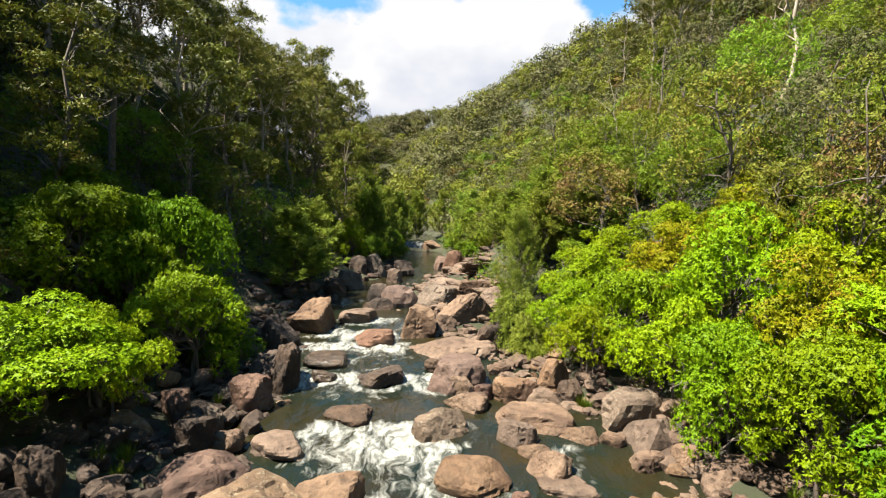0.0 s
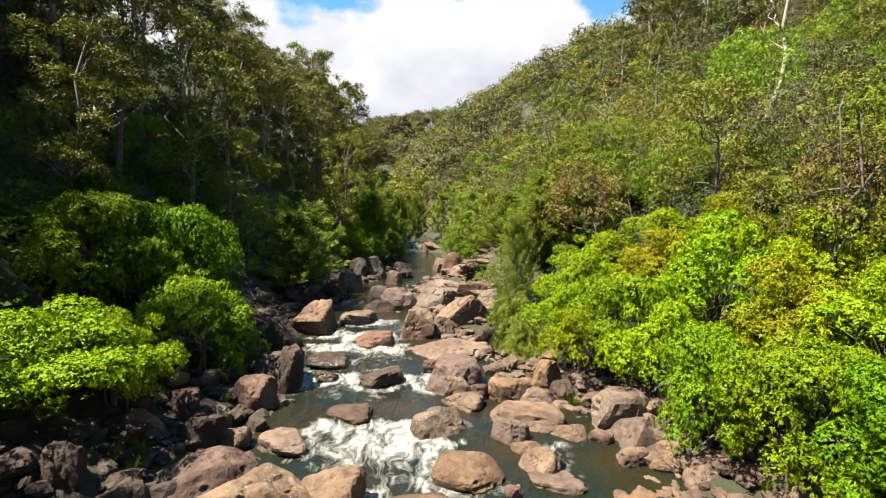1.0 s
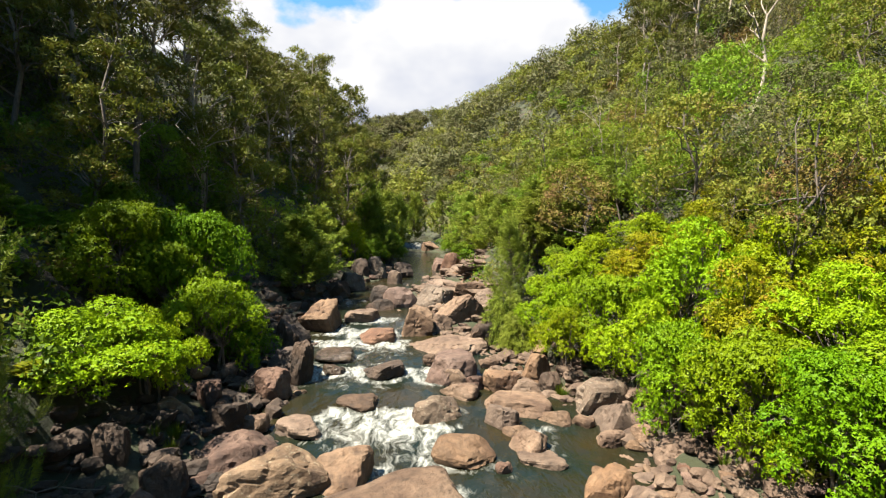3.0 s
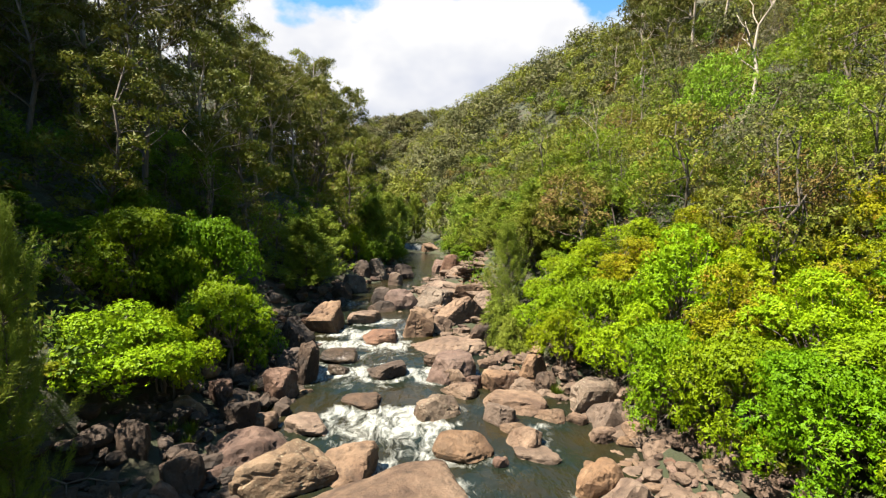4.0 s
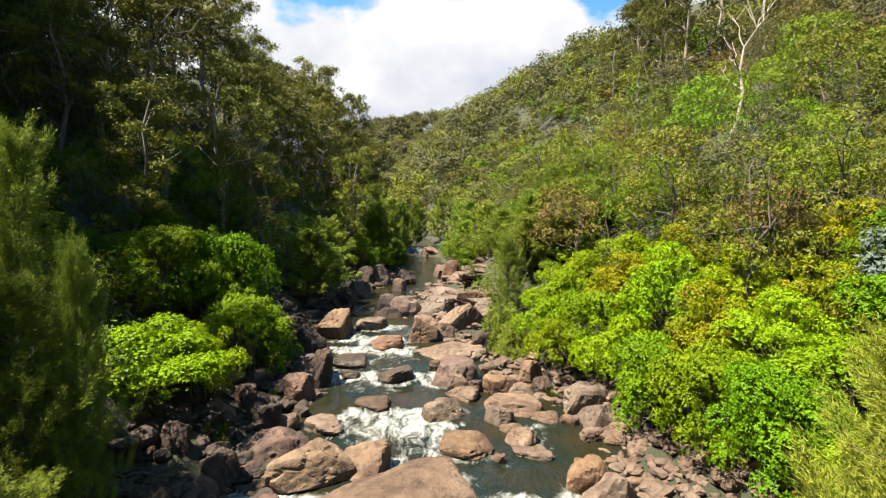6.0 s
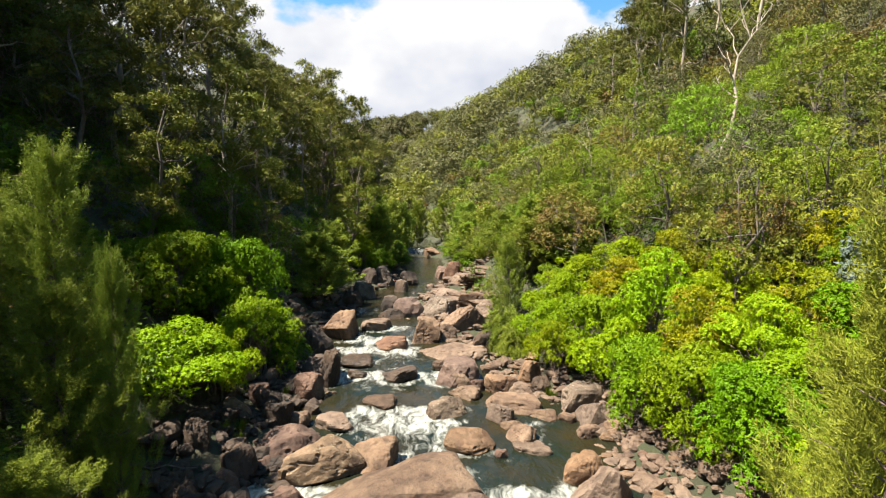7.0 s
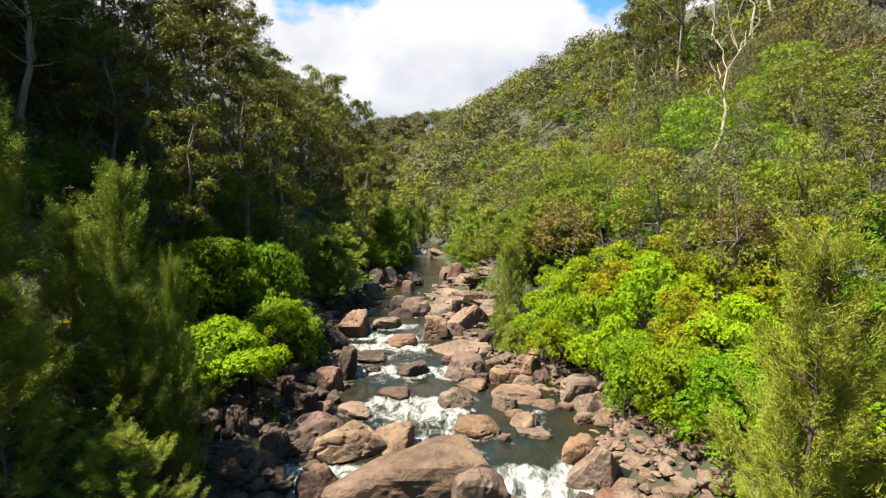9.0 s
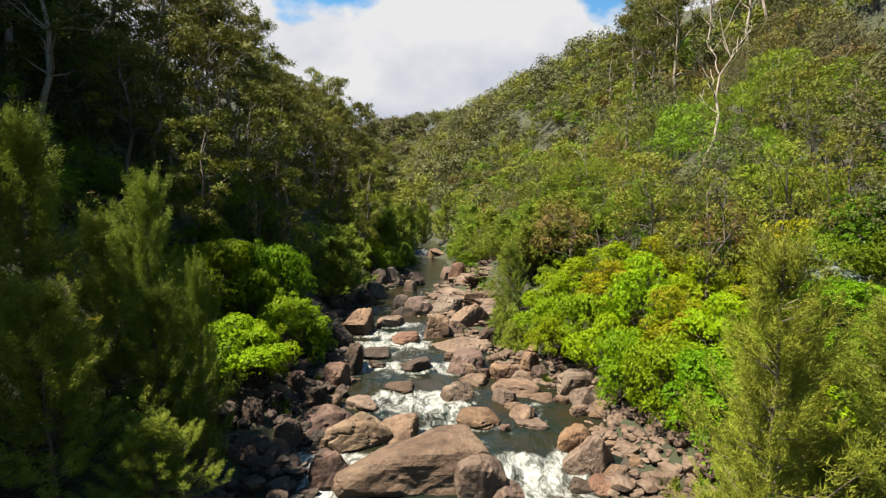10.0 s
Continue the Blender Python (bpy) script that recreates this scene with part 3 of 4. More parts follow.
boulder(8.11, 10.46, 1.29, 1.03, 0.57, -1, 349, "tan")
boulder(9.21, 9.66, 1.37, 1.10, 0.80, -14, 818, "tan")
boulder(8.81, 11.20, 1.33, 1.07, 0.45, 23, 385, "red")
boulder(4.96, 9.28, 0.98, 0.79, 0.52, 10, 722, "dark")
boulder(-8.96, 10.95, 1.44, 1.15, 0.85, 0, 645, "red", 0.3)
boulder(-10.04, 10.05, 1.38, 1.11, 1.39, 0, 335, "dark", 0.4)
boulder(-8.68, 11.94, 1.37, 1.09, 1.07, 0, 745, "dark", 0.3)
boulder(-7.10, 21.51, 1.25, 1.00, 1.92, 10, 410, "dark", 0.2)
boulder(-7.78, 19.27, 1.55, 1.24, 1.04, 0, 972, "red", 0.4)
boulder(-10.47, 15.12, 1.57, 1.25, 0.82, 0, 434, "dark", 0.8)
boulder(-8.46, 16.07, 1.48, 1.19, 1.02, 0, 442, "dark", 0.5)
boulder(-10.24, 15.69, 1.45, 1.16, 0.90, 20, 624, "lichen", 1.0)
boulder(-10.46, 12.25, 1.00, 0.80, 1.06, 10, 756, "dark", 1.4)
boulder(-9.98, 17.75, 1.23, 0.99, 0.78, 0, 107, "red", 0.8)
boulder(-5.68, 32.48, 2.49, 1.99, 0.81, 5, 95, "slab")
boulder(-4.23, 28.49, 2.65, 2.12, 0.72, 0, 319, "red")
boulder(-1.67, 29.67, 2.27, 2.04, 1.85, 8, 801, "tan")
boulder(-4.87, 36.32, 2.23, 1.79, 0.77, 4, 280, "dark")
boulder(-5.53, 40.11, 1.82, 1.46, 1.38, -10, 246, "dark")
boulder(-3.33, 37.92, 2.85, 2.28, 1.50, 12, 459, "red", 0.1)
boulder(-0.61, 38.08, 3.29, 2.64, 1.77, -12, 822, "lichen")
boulder(1.40, 32.21, 4.10, 2.05, 1.63, 28, 102, "slab", 0.35)
boulder(0.02, 30.45, 1.64, 1.31, 1.05, 13, 131, "tan")
boulder(2.55, 27.26, 1.64, 1.32, 1.20, 20, 653, "dark", 0.4)
boulder(0.57, 47.80, 3.82, 4.20, 0.77, 20, 884, "slab", 0.1)
boulder(2.68, 40.12, 3.39, 3.05, 1.16, 24, 223, "slab", 0.6)
boulder(2.11, 51.32, 2.71, 2.71, 0.95, 10, 83, "slab", 0.3)
boulder(3.58, 34.86, 1.93, 1.54, 1.05, 10, 525, "tan", 0.9)
boulder(0.25, 63.55, 2.68, 2.14, 1.53, 30, 829, "red", 0.2)
boulder(1.57, 61.37, 2.67, 2.14, 2.24, 38, 951, "red", 0.4)
boulder(-1.90, 97.20, 3.90, 3.40, 2.10, 5, 583, "tan")
boulder(1.60, 97.60, 4.20, 3.20, 2.00, -8, 585, "slab")
boulder(5.20, 98.20, 4.00, 3.40, 2.30, 12, 587, "tan")
boulder(-7.52, 55.68, 2.78, 2.23, 2.08, 24, 61, "lichen", 0.5)
boulder(-8.94, 46.30, 2.65, 2.12, 1.60, -24, 817, "lichen", 0.2)
boulder(-5.05, 50.97, 1.68, 1.34, 1.46, 6, 371, "tan")
boulder(-9.38, 53.97, 1.90, 1.52, 1.67, 12, 881, "dark", 0.9)
boulder(-4.52, 56.33, 2.26, 1.81, 1.22, 30, 388, "dark", 0.6)
boulder(-9.43, 42.31, 1.91, 1.53, 1.13, 30, 729, "dark", 0.4)
boulder(3.07, 54.14, 3.48, 4.18, 1.31, 20, 115, "slab", 0.5)
boulder(3.05, 47.31, 2.29, 1.83, 0.94, 20, 241, "tan", 0.5)

# stones lying between the boulders on both banks
rng = np.random.default_rng(7)
stone_meshes = []
for k in range(12):
    kind = ("tan", "red", "dark", "lichen", "slab", "dark")[k % 6]
    v, f = rock_shape(300 + k, kind, 3, 1.0, rng.uniform(0.65, 0.9), rng.uniform(0.45, 0.7))
    stone_meshes.append((kind, mesh("stone", v - (0, 0, 0.12), f, STONES[kind], False)))


def free_of_boulders(x, y, r):
    return all(((x - a) / (c + r * 0.6)) ** 2 + ((y - b) / (e + r * 0.6)) ** 2 > 1 for a, b, c, e in FOOT)


laid = []
tries = 0
while len(laid) < 285 and tries < 6000:
    tries += 1
    y = rng.uniform(1.0, 36.0) if rng.random() < 0.8 else rng.uniform(36, 75)
    left = rng.random() < 0.52
    mid, half = float(smooth_interp(y, MID_Y, MID_X)), float(np.interp(y, HALF_Y, HALF_W))
    off = half + rng.triangular(-1.2, 0.6, 4.2 if left else 3.6)
    x = mid - off if left else mid + off
    s = float(np.clip(rng.lognormal(-0.35, 0.42), 0.32, 1.7))
    if not free_of_boulders(x, y, s) or any((x - a) ** 2 + (y - b) ** 2 < (0.40 * (s + c)) ** 2 for a, b, c in laid):
        continue
    laid.append((x, y, s))
    # left stones are mostly darker kinds, putting part of that bank's shade into colour
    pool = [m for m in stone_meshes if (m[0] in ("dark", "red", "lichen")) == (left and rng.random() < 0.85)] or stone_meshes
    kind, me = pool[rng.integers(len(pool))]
    ob = new("stone", me)
    z = max(ground_at(x, y), float(water_level(y)) - 0.25)
    ob.matrix_basis = pose(x, y, z - 0.02, rng.uniform(-14, 14), rng.uniform(-14, 14), rng.uniform(0, 360))
    ob.scale = (s, s, s * rng.uniform(0.75, 1.25))
    tagged(ob, {"dark": "dark lichen-stained bank stone among litter", "red": "reddish brown angular bank stone"}.get(kind, "tan weathered river stone on the bank"), "stone", "stones on the banks")

# packed stones where the right bank runs out
for k in range(1400):
    if len(laid) >= 400:
        break
    x, y, s = rng.uniform(5.6, 10.6), rng.uniform(2.5, 14.0), float(np.clip(rng.lognormal(-0.25, 0.35), 0.45, 1.5))
    if not free_of_boulders(x, y, s) or any((x - a) ** 2 + (y - b) ** 2 < (0.36 * (s + c)) ** 2 for a, b, c in laid):
        continue
    laid.append((x, y, s))
    pool = [m for m in stone_meshes if m[0] in ("tan", "red", "slab")]
    ob = new("stone", pool[rng.integers(len(pool))][1])
    z = max(ground_at(x, y), float(water_level(y)) - 0.15)
    ob.matrix_basis = pose(x, y, z - 0.02, rng.uniform(-14, 14), rng.uniform(-14, 14), rng.uniform(0, 360))
    ob.scale = (s, s, s * rng.uniform(0.75, 1.2))
    tagged(ob, "tan weathered river stone on the bank", "stone", "stones on the banks")

# rubble filling the gaps; the left bank's shade is partly in its dark stone
v0, f0 = rock_shape(500, "red", 2, 1.0, 0.8, 0.6)
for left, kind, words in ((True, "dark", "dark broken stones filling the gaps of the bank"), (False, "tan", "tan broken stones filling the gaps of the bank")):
    vs, fs, count = [], [], 0
    for k in range(1250 if left else 1300):
        y = rng.uniform(0, 30) if k % 4 else rng.uniform(30, 70)
        mid, half = float(smooth_interp(y, MID_Y, MID_X)), float(np.interp(y, HALF_Y, HALF_W))
        off = half + rng.uniform(-0.6, 5.5 if left else 4.2)
        x = mid - off if left else mid + off
        s = float(np.clip(rng.lognormal(-0.75 if left else -0.85, 0.45), 0.18, 1.1))
        m = np.array((Matrix.Rotation(rng.uniform(0, 6.3), 3, "Z") @ Matrix.Rotation(rng.uniform(-0.5, 0.5), 3, "X")))
        z = max(ground_at(x, y), float(water_level(y)) - 0.2)
        vs.append((v0 * s * (1, rng.uniform(0.7, 1.3), rng.uniform(0.7, 1.2))) @ m.T + (x, y, z - 0.08 * s))
        fs.append(f0 + count)
        count += len(v0)
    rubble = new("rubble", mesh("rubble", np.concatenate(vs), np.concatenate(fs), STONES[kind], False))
    tagged(rubble, words, "rubble", kind="stuff")

vs, fs, count = [], [], 0
for k in range(330):
    y = rng.uniform(33, 66)
    x = float(np.interp(y, [33, 40, 48, 53, 58, 66], [-1.0, -2.4, -2.2, -1.2, 1.6, 2.2])) + rng.uniform(0.2, 7.0)
    s = float(np.clip(rng.lognormal(-0.1, 0.5), 0.35, 2.2))
    m = np.array((Matrix.Rotation(rng.uniform(-0.6, 0.9), 3, "Z") @ Matrix.Rotation(rng.uniform(-0.3, 0.1), 3, "X")))
    vs.append((v0 * s * (1.2, rng.uniform(0.7, 1.2), rng.uniform(0.4, 0.8))) @ m.T + (x, y, ground_at(x, y) - 0.1 * s))
    fs.append(f0 + count)
    count += len(v0)
tagged(new("rubble", mesh("rubble", np.concatenate(vs), np.concatenate(fs), STONES["tan"], False)), "low tan bedrock slabs and stones along the bank", "rubble", kind="stuff")

# white water also gathers round the boulders that stand in the rapids
near = np.zeros_like(C)
for a, b, c, e in FOOT:
    q = np.hypot((WX - a) / (c + 0.15), (WYG - b) / (e + 0.15))
    near = np.maximum(near, np.clip(1 - np.abs(q - 1.0) / 0.35, 0, 1))
wide = churn_at(WX, WYG + 1.2) + churn_at(WX, WYG - 0.9) + churn_at(WX + 1.0, WYG) + churn_at(WX - 1.0, WYG)
C = np.clip(C + near * np.clip(wide, 0, 0.9) * 0.55 + 0.10 * near, 0, 1)
attr = water.data.attributes.new("churn", "FLOAT", "POINT")
attr.data.foreach_set("value", C.astype(np.float32).ravel())


# ---- plants ----
def plant(name, trunk_lines, bark_mat, crown, leaf_mat, sides=6):
    ob = new(name)
    v, f = tubes(trunk_lines, min(sides, 5))
    part("trunk", mesh("trunk", v, f, bark_mat, True), ob)
    if crown is not None:
        part("crown", mesh("crown", crown[0], crown[1], leaf_mat), ob)
    return ob


def shrub(seed, leaf_mat, wide=2.6, tall=4.6, lobes=29, density=175, leaf=0.112):
    """A many-stemmed rounded shrub whose leaves sit in domed heads; about `tall` high."""
    rng = np.random.default_rng(seed)
    heads = []
    for k in range(lobes):
        a = k * 2.39996 + rng.uniform(-0.3, 0.3)
        f = math.sqrt((k + 0.5) / lobes)
        r = rng.uniform(0.4, 1.1)
        grow = 0.86 + 0.2 * math.sin(2 * a + seed) + 0.12 * math.sin(5 * a + 2 * seed)
        z = tall * (0.30 + 0.60 * math.sqrt(max(0.0, 1 - f ** 2.2))) + rng.uniform(-0.9, 0.45) + 0.35 * f * math.sin(3 * a + seed) - r * 0.5
        heads.append(((wide * grow * f * math.cos(a), wide * grow * f * math.sin(a), z), r, 0.72))
    for k in range(lobes // 3):
        a = rng.uniform(0, 6.28)
        heads.append(((wide * 0.8 * math.cos(a), wide * 0.8 * math.sin(a), tall * rng.uniform(0.14, 0.42)), rng.uniform(0.3, 0.65), 0.8))
    crown = sprays(rng, heads, density, 7, leaf, leaf * 0.34, shell=0.8, simple=True, up=0.7)
    lines = []
    for k in range(5):
        a = rng.uniform(0, 6.28)
        fork = (0.55 * math.cos(a), 0.55 * math.sin(a), tall * rng.uniform(0.22, 0.4))
        lines.append(bent(rng, (0.15 * math.cos(a), 0.15 * math.sin(a), -0.6), fork, 0.09, 0.06, 0.2))
        for c, r, _ in [heads[j] for j in rng.integers(0, lobes, 6)]:
            lines.append(bent(rng, fork, c, 0.045, 0.012, 0.25))
    return plant("shrub", lines, BARK_GREY, crown, leaf_mat, 5)


def gum(seed, leaf_mat, bark_mat, tall=20.0, clear=0.42, spread_r=4.2, heads_n=40, density=22, leaf=0.36, lean=0.06):
    """A tall eucalypt: pale crooked trunk, forking limbs, open drooping leaf heads."""
    rng = np.random.default_rng(seed)
    top = np.array((rng.normal(0, lean) * tall, rng.normal(0, lean) * tall, tall * 0.9))
    trunk = bent(rng, (0, 0, -1.2), top, tall * 0.0145, 0.05, 0.22, 9)
    lines, heads = [trunk], []
    for k in range(heads_n):
        f = clear + (1 - clear) * (k + rng.uniform(0, 1)) / heads_n
        i = min(len(trunk) - 2, int(f * (len(trunk) - 1)))
        foot, r0 = np.array(trunk[i][0]), trunk[i][1]
        a = rng.uniform(0, 6.28)
        swing = spread_r * (0.35 + 0.75 * math.sin(math.pi * min(1, (f - clear) / (1 - clear) * 0.8 + 0.2))) * rng.uniform(0.45, 1.0)
        r = rng.uniform(0.75, 1.6) * tall / 20
        c = (foot[0] + swing * math.cos(a), foot[1] + swing * math.sin(a), min(foot[2] + swing * rng.uniform(0.4, 1.1), tall - r * 0.6))
        heads.append((c, r, 0.62))
        if k % 2 == 0 or swing > 2.5:
            lines.append(bent(rng, foot, c, max(0.04, r0 * 0.45), 0.02, 0.3, 5))
    crown = sprays(rng, heads, density, 6, leaf, leaf * 0.2, 0.75, 0.5, True, 0.8)
    return plant("eucalyptus_tree", lines, bark_mat, crown, leaf_mat, 6)


def hill_tree(seed, leaf_mat, bark_mat, tall=8.0, wide=2.9, heads_n=26, density=42, leaf=0.24, droop=0.3):
    """A bushy slope tree: an uneven dome of leafy heads over a crooked stem."""
    rng = np.random.default_rng(seed)
    trunk = bent(rng, (0, 0, -1.5), (rng.normal(0, 0.4), rng.normal(0, 0.4), tall * 0.8), tall * 0.013, 0.04, 0.3, 6)
    lines, heads = [trunk], []
    for k in range(heads_n):
        f = (k + 0.5) / heads_n
        a = k * 2.39996 + rng.uniform(-0.35, 0.35)
        lift = 1.0 - 1.25 * f
        out = wide * math.sqrt(max(0.06, 1 - lift * lift)) * rng.uniform(0.62, 1.02)
        r = rng.uniform(0.5, 1.15) * wide / 2.8
        c = (out * math.cos(a), out * math.sin(a), tall * (0.50 + 0.42 * lift) - 0.4 * r + rng.uniform(-0.5, 0.3))
        heads.append((c, r, 0.8))
        if k % 3 == 0:
            lines.append(bent(rng, trunk[2 + k % 4][0], c, 0.05, 0.015, 0.3, 4))
    crown = sprays(rng, heads, density, 5, leaf, leaf * 0.29, droop, 0.7, True, 0.6)
    return plant("tree", lines, bark_mat, crown, leaf_mat, 5)


def she_oak(seed, leaf_mat, tall=9.0, wide=2.4, plumes=260, needles=180, taper=1.0):
    """A river she-oak: straight stem, upswept limbs that end in soft upright brushes of fine needles."""
    rng = np.random.default_rng(seed)
    trunk = bent(rng, (0, 0, -0.8), (rng.normal(0, 0.15), rng.normal(0, 0.15), tall * 0.97), tall * 0.008, 0.012, 0.08, 9)
    lines, vs = [trunk], []
    near = needles > 100
    for k in range(plumes):
        f = 0.06 + 0.92 * (k + rng.uniform(0, 1)) / plumes
        foot = np.array(trunk[min(9, int(f * 9))][0]) * (1, 1, 0) + (0, 0, f * tall * 0.94)
        a = rng.uniform(0, 6.28)
        bough = 0.68 + 0.42 * math.sin(3 * a + 13.0 * f)
        reach = wide * bough * (1 - f) ** (0.75 * taper) * math.sqrt(rng.uniform(0.05, 1.1)) + 0.12
        tip = foot + (reach * math.cos(a), reach * math.sin(a), reach * rng.uniform(0.25, 0.7))
        if k % 2 == 0:
            lines.append(bent(rng, foot, tip, 0.024, 0.008, 0.12, 3))
        rise = np.array((0.45 * math.cos(a), 0.45 * math.sin(a), 1.0)) * rng.uniform(0.4, 1.15)
        u = rng.uniform(-0.25, 1.0, (needles, 1))
        axis = np.where(u < 0, tip + (tip - foot) * u * 1.6, tip + rise * u)
        at = axis + rng.normal(0, 0.07, (needles, 3))
        way = unit(rng.normal(0, 1, (needles, 3))) * 0.75 + unit(rise[None] + 0.4 * (tip - foot)[None]) * 0.8
        side = unit(np.cross(way, rng.normal(0, 1, (needles, 3)))) * (0.009 if near else 0.032)
        vs.append(np.stack([at - side, at + side, at + unit(way) * (0.21 if near else 0.34) * (1.15 - 0.6 * np.clip(u, 0, 1))], 1).reshape(-1, 3))
    v = np.concatenate(vs)
    return plant("she_oak_tree", lines, BARK_DARK, (v, np.arange(len(v)).reshape(-1, 3)), leaf_mat, 5)


def drooping_bush(seed, leaf_mat, wide=1.7, tall=3.4, fronds=230, needles=70):
    """A soft bush of thin arching fronds that hang over at the tips."""
    rng = np.random.default_rng(seed)
    lines, vs = [], []
    for k in range(fronds):
        a, lift = rng.uniform(0, 6.28), rng.uniform(0.15, 1.0)
        out = wide * math.sqrt(1 - 0.75 * lift ** 2) * rng.uniform(0.5, 1.05)
        foot = np.array((0.2 * math.cos(a), 0.2 * math.sin(a), 0.3 * tall * lift))
        knee = np.array((0.62 * out * math.cos(a), 0.62 * out * math.sin(a), tall * lift * rng.uniform(0.85, 1.0)))
        tip = np.array((out * math.cos(a), out * math.sin(a), knee[2] - rng.uniform(0.25, 0.8)))
        if k % 6 == 0:
            lines.append(bent(rng, foot, knee, 0.022, 0.007, 0.1, 3))
        u = rng.uniform(0.25, 1.0, (needles, 1))
        at = foot * (1 - u) ** 2 + knee * 2 * u * (1 - u) * 1.1 + tip * u ** 2 + rng.normal(0, 0.08, (needles, 3))
        way = unit((tip - knee) * u + (knee - foot) * (1 - u) * 0.6) + rng.normal(0, 0.4, (needles, 3)) + (0, 0, -0.2)
        side = unit(np.cross(way, rng.normal(0, 1, (needles, 3)))) * 0.016
        vs.append(np.stack([at - side, at + side, at + unit(way) * 0.26], 1).reshape(-1, 3))
    v = np.concatenate(vs)
    return plant("weeping_bush", lines, BARK_GREY, (v, np.arange(len(v)).reshape(-1, 3)), leaf_mat, 5)


def bare_tree(seed, bark_mat, tall=14.0, forks=7):
    """A dead, bleached tree with forking bare limbs."""
    rng = np.random.default_rng(seed)
    trunk = bent(rng, (0, 0, -1), (rng.normal(0, 0.8), 0, tall), tall * 0.013, 0.03, 0.25, 8)
    lines = [trunk]
    for k in range(forks):
        i = rng.integers(3, 8)
        foot, a = np.array(trunk[i][0]), rng.uniform(0, 6.28)
        l = tall * rng.uniform(0.18, 0.42)
        tip = foot + (l * 0.6 * math.cos(a), l * 0.6 * math.sin(a), l * 0.8)
        limb = bent(rng, foot, tip, trunk[i][1] * 0.6, 0.025, 0.3, 5)
        lines.append(limb)
        for j in range(2):
            g, b = np.array(limb[rng.integers(2, 5)][0]), rng.uniform(0, 6.28)
            lines.append(bent(rng, g, g + (l * 0.3 * math.cos(b), l * 0.3 * math.sin(b), l * 0.35), 0.035, 0.012, 0.25, 3))
    v, f = tubes(lines, 6)
    ob = new("dead_tree")
    part("trunk", mesh("trunk", v, f, bark_mat, True), ob)
    return ob


prng = np.random.default_rng(99)


def bank_shrub(x, y, top, s, kind, turn=None):
    """A shrub on the bank whose crown reaches the height `top`."""
    mats = {"lime": LEAF_LIME, "gold": LEAF_GOLD, "green": LEAF_GREEN, "bright": LEAF_MID}
    words = {"lime": "dense lime-green rounded water gum shrub on the bank", "gold": "yellow-green shrub with rusty new leaves on the bank",
             "green": "deep green rounded water gum shrub on the bank", "bright": "vivid green domed water gum shrub on the bank"}
    z = ground_at(x, y) - 0.1
    variant = int(prng.integers(2))
    key = "shrub" + kind + str(variant)
    s = min(s, max(0.3, (top - z) / 3.4))
    tall = max(0.4, (top - z) / (4.6 * s))
    return put(key, lambda: shrub(40 + variant + 2 * "lime gold green bright".split().index(kind), mats[kind]), x, y, z, prng.uniform(0, 6.28) if turn is None else turn, s, tall,
               label=words[kind], category="shrub", group="shrubs on the banks")


# right bank
bank_shrub(6.6, 24.6, 5.4, 0.72, "lime")
bank_shrub(6.4, 21.8, 4.6, 0.62, "lime")
bank_shrub(8.2, 27.0, 7.0, 0.85, "lime")
bank_shrub(8.6, 22.2, 6.4, 0.85, "bright")
bank_shrub(9.2, 18.6, 5.6, 0.80, "lime")
bank_shrub(11.2, 23.6, 8.2, 0.95, "gold")
bank_shrub(11.8, 19.6, 8.8, 1.00, "lime")
bank_shrub(9.6, 15.6, 5.2, 0.78, "bright")
bank_shrub(12.4, 15.8, 7.4, 0.95, "gold")
bank_shrub(14.6, 17.8, 8.9, 0.95, "lime")
bank_shrub(10.2, 12.4, 5.6, 0.85, "bright")
bank_shrub(13.2, 12.6, 7.4, 0.95, "lime")
bank_shrub(15.6, 14.2, 8.6, 0.90, "gold")
bank_shrub(10.9, 9.2, 5.8, 0.85, "bright")
bank_shrub(13.6, 9.0, 7.0, 0.95, "bright")
bank_shrub(16.4, 10.4, 8.8, 0.95, "bright")
bank_shrub(11.8, 5.6, 5.6, 0.80, "lime")
bank_shrub(14.8, 5.2, 7.6, 0.95, "green")
bank_shrub(10.2, 29.6, 8.0, 0.85, "lime")
bank_shrub(14.4, 23.4, 9.9, 0.85, "gold")
bank_shrub(13.2, 27.4, 9.4, 0.90, "lime")
bank_shrub(17.4, 20.8, 10.4, 0.85, "green")
bank_shrub(16.8, 25.6, 11.2, 0.90, "gold")
bank_shrub(18.5, 13.5, 10.6, 0.90, "green")
bank_shrub(20.5, 10.4, 11.4, 0.90, "green")
bank_shrub(19.2, 17.4, 11.2, 0.85, "gold")
bank_shrub(21.8, 14.6, 12.8, 0.90, "green")
# left bank
bank_shrub(-12.5, 14.8, 6.1, 1.02, "lime", 0.5)
bank_shrub(-11.3, 15.9, 5.6, 0.62, "lime", 1.5)
bank_shrub(-11.3, 21.0, 6.7, 0.92, "bright")
bank_shrub(-10.4, 22.6, 5.0, 0.60, "green")
bank_shrub(-13.2, 24.8, 9.7, 0.90, "bright")
bank_shrub(-16.2, 21.2, 10.1, 1.00, "bright")
bank_shrub(-15.3, 24.4, 10.3, 0.85, "bright")
bank_shrub(-14.0, 22.4, 8.4, 0.70, "bright")
bank_shrub(-18.4, 25.0, 11.2, 0.90, "green")
bank_shrub(-19.0, 22.6, 9.4, 0.90, "green")
bank_shrub(-16.2, 14.2, 5.4, 0.80, "gold")
bank_shrub(-17.8, 17.6, 6.8, 0.80, "green")
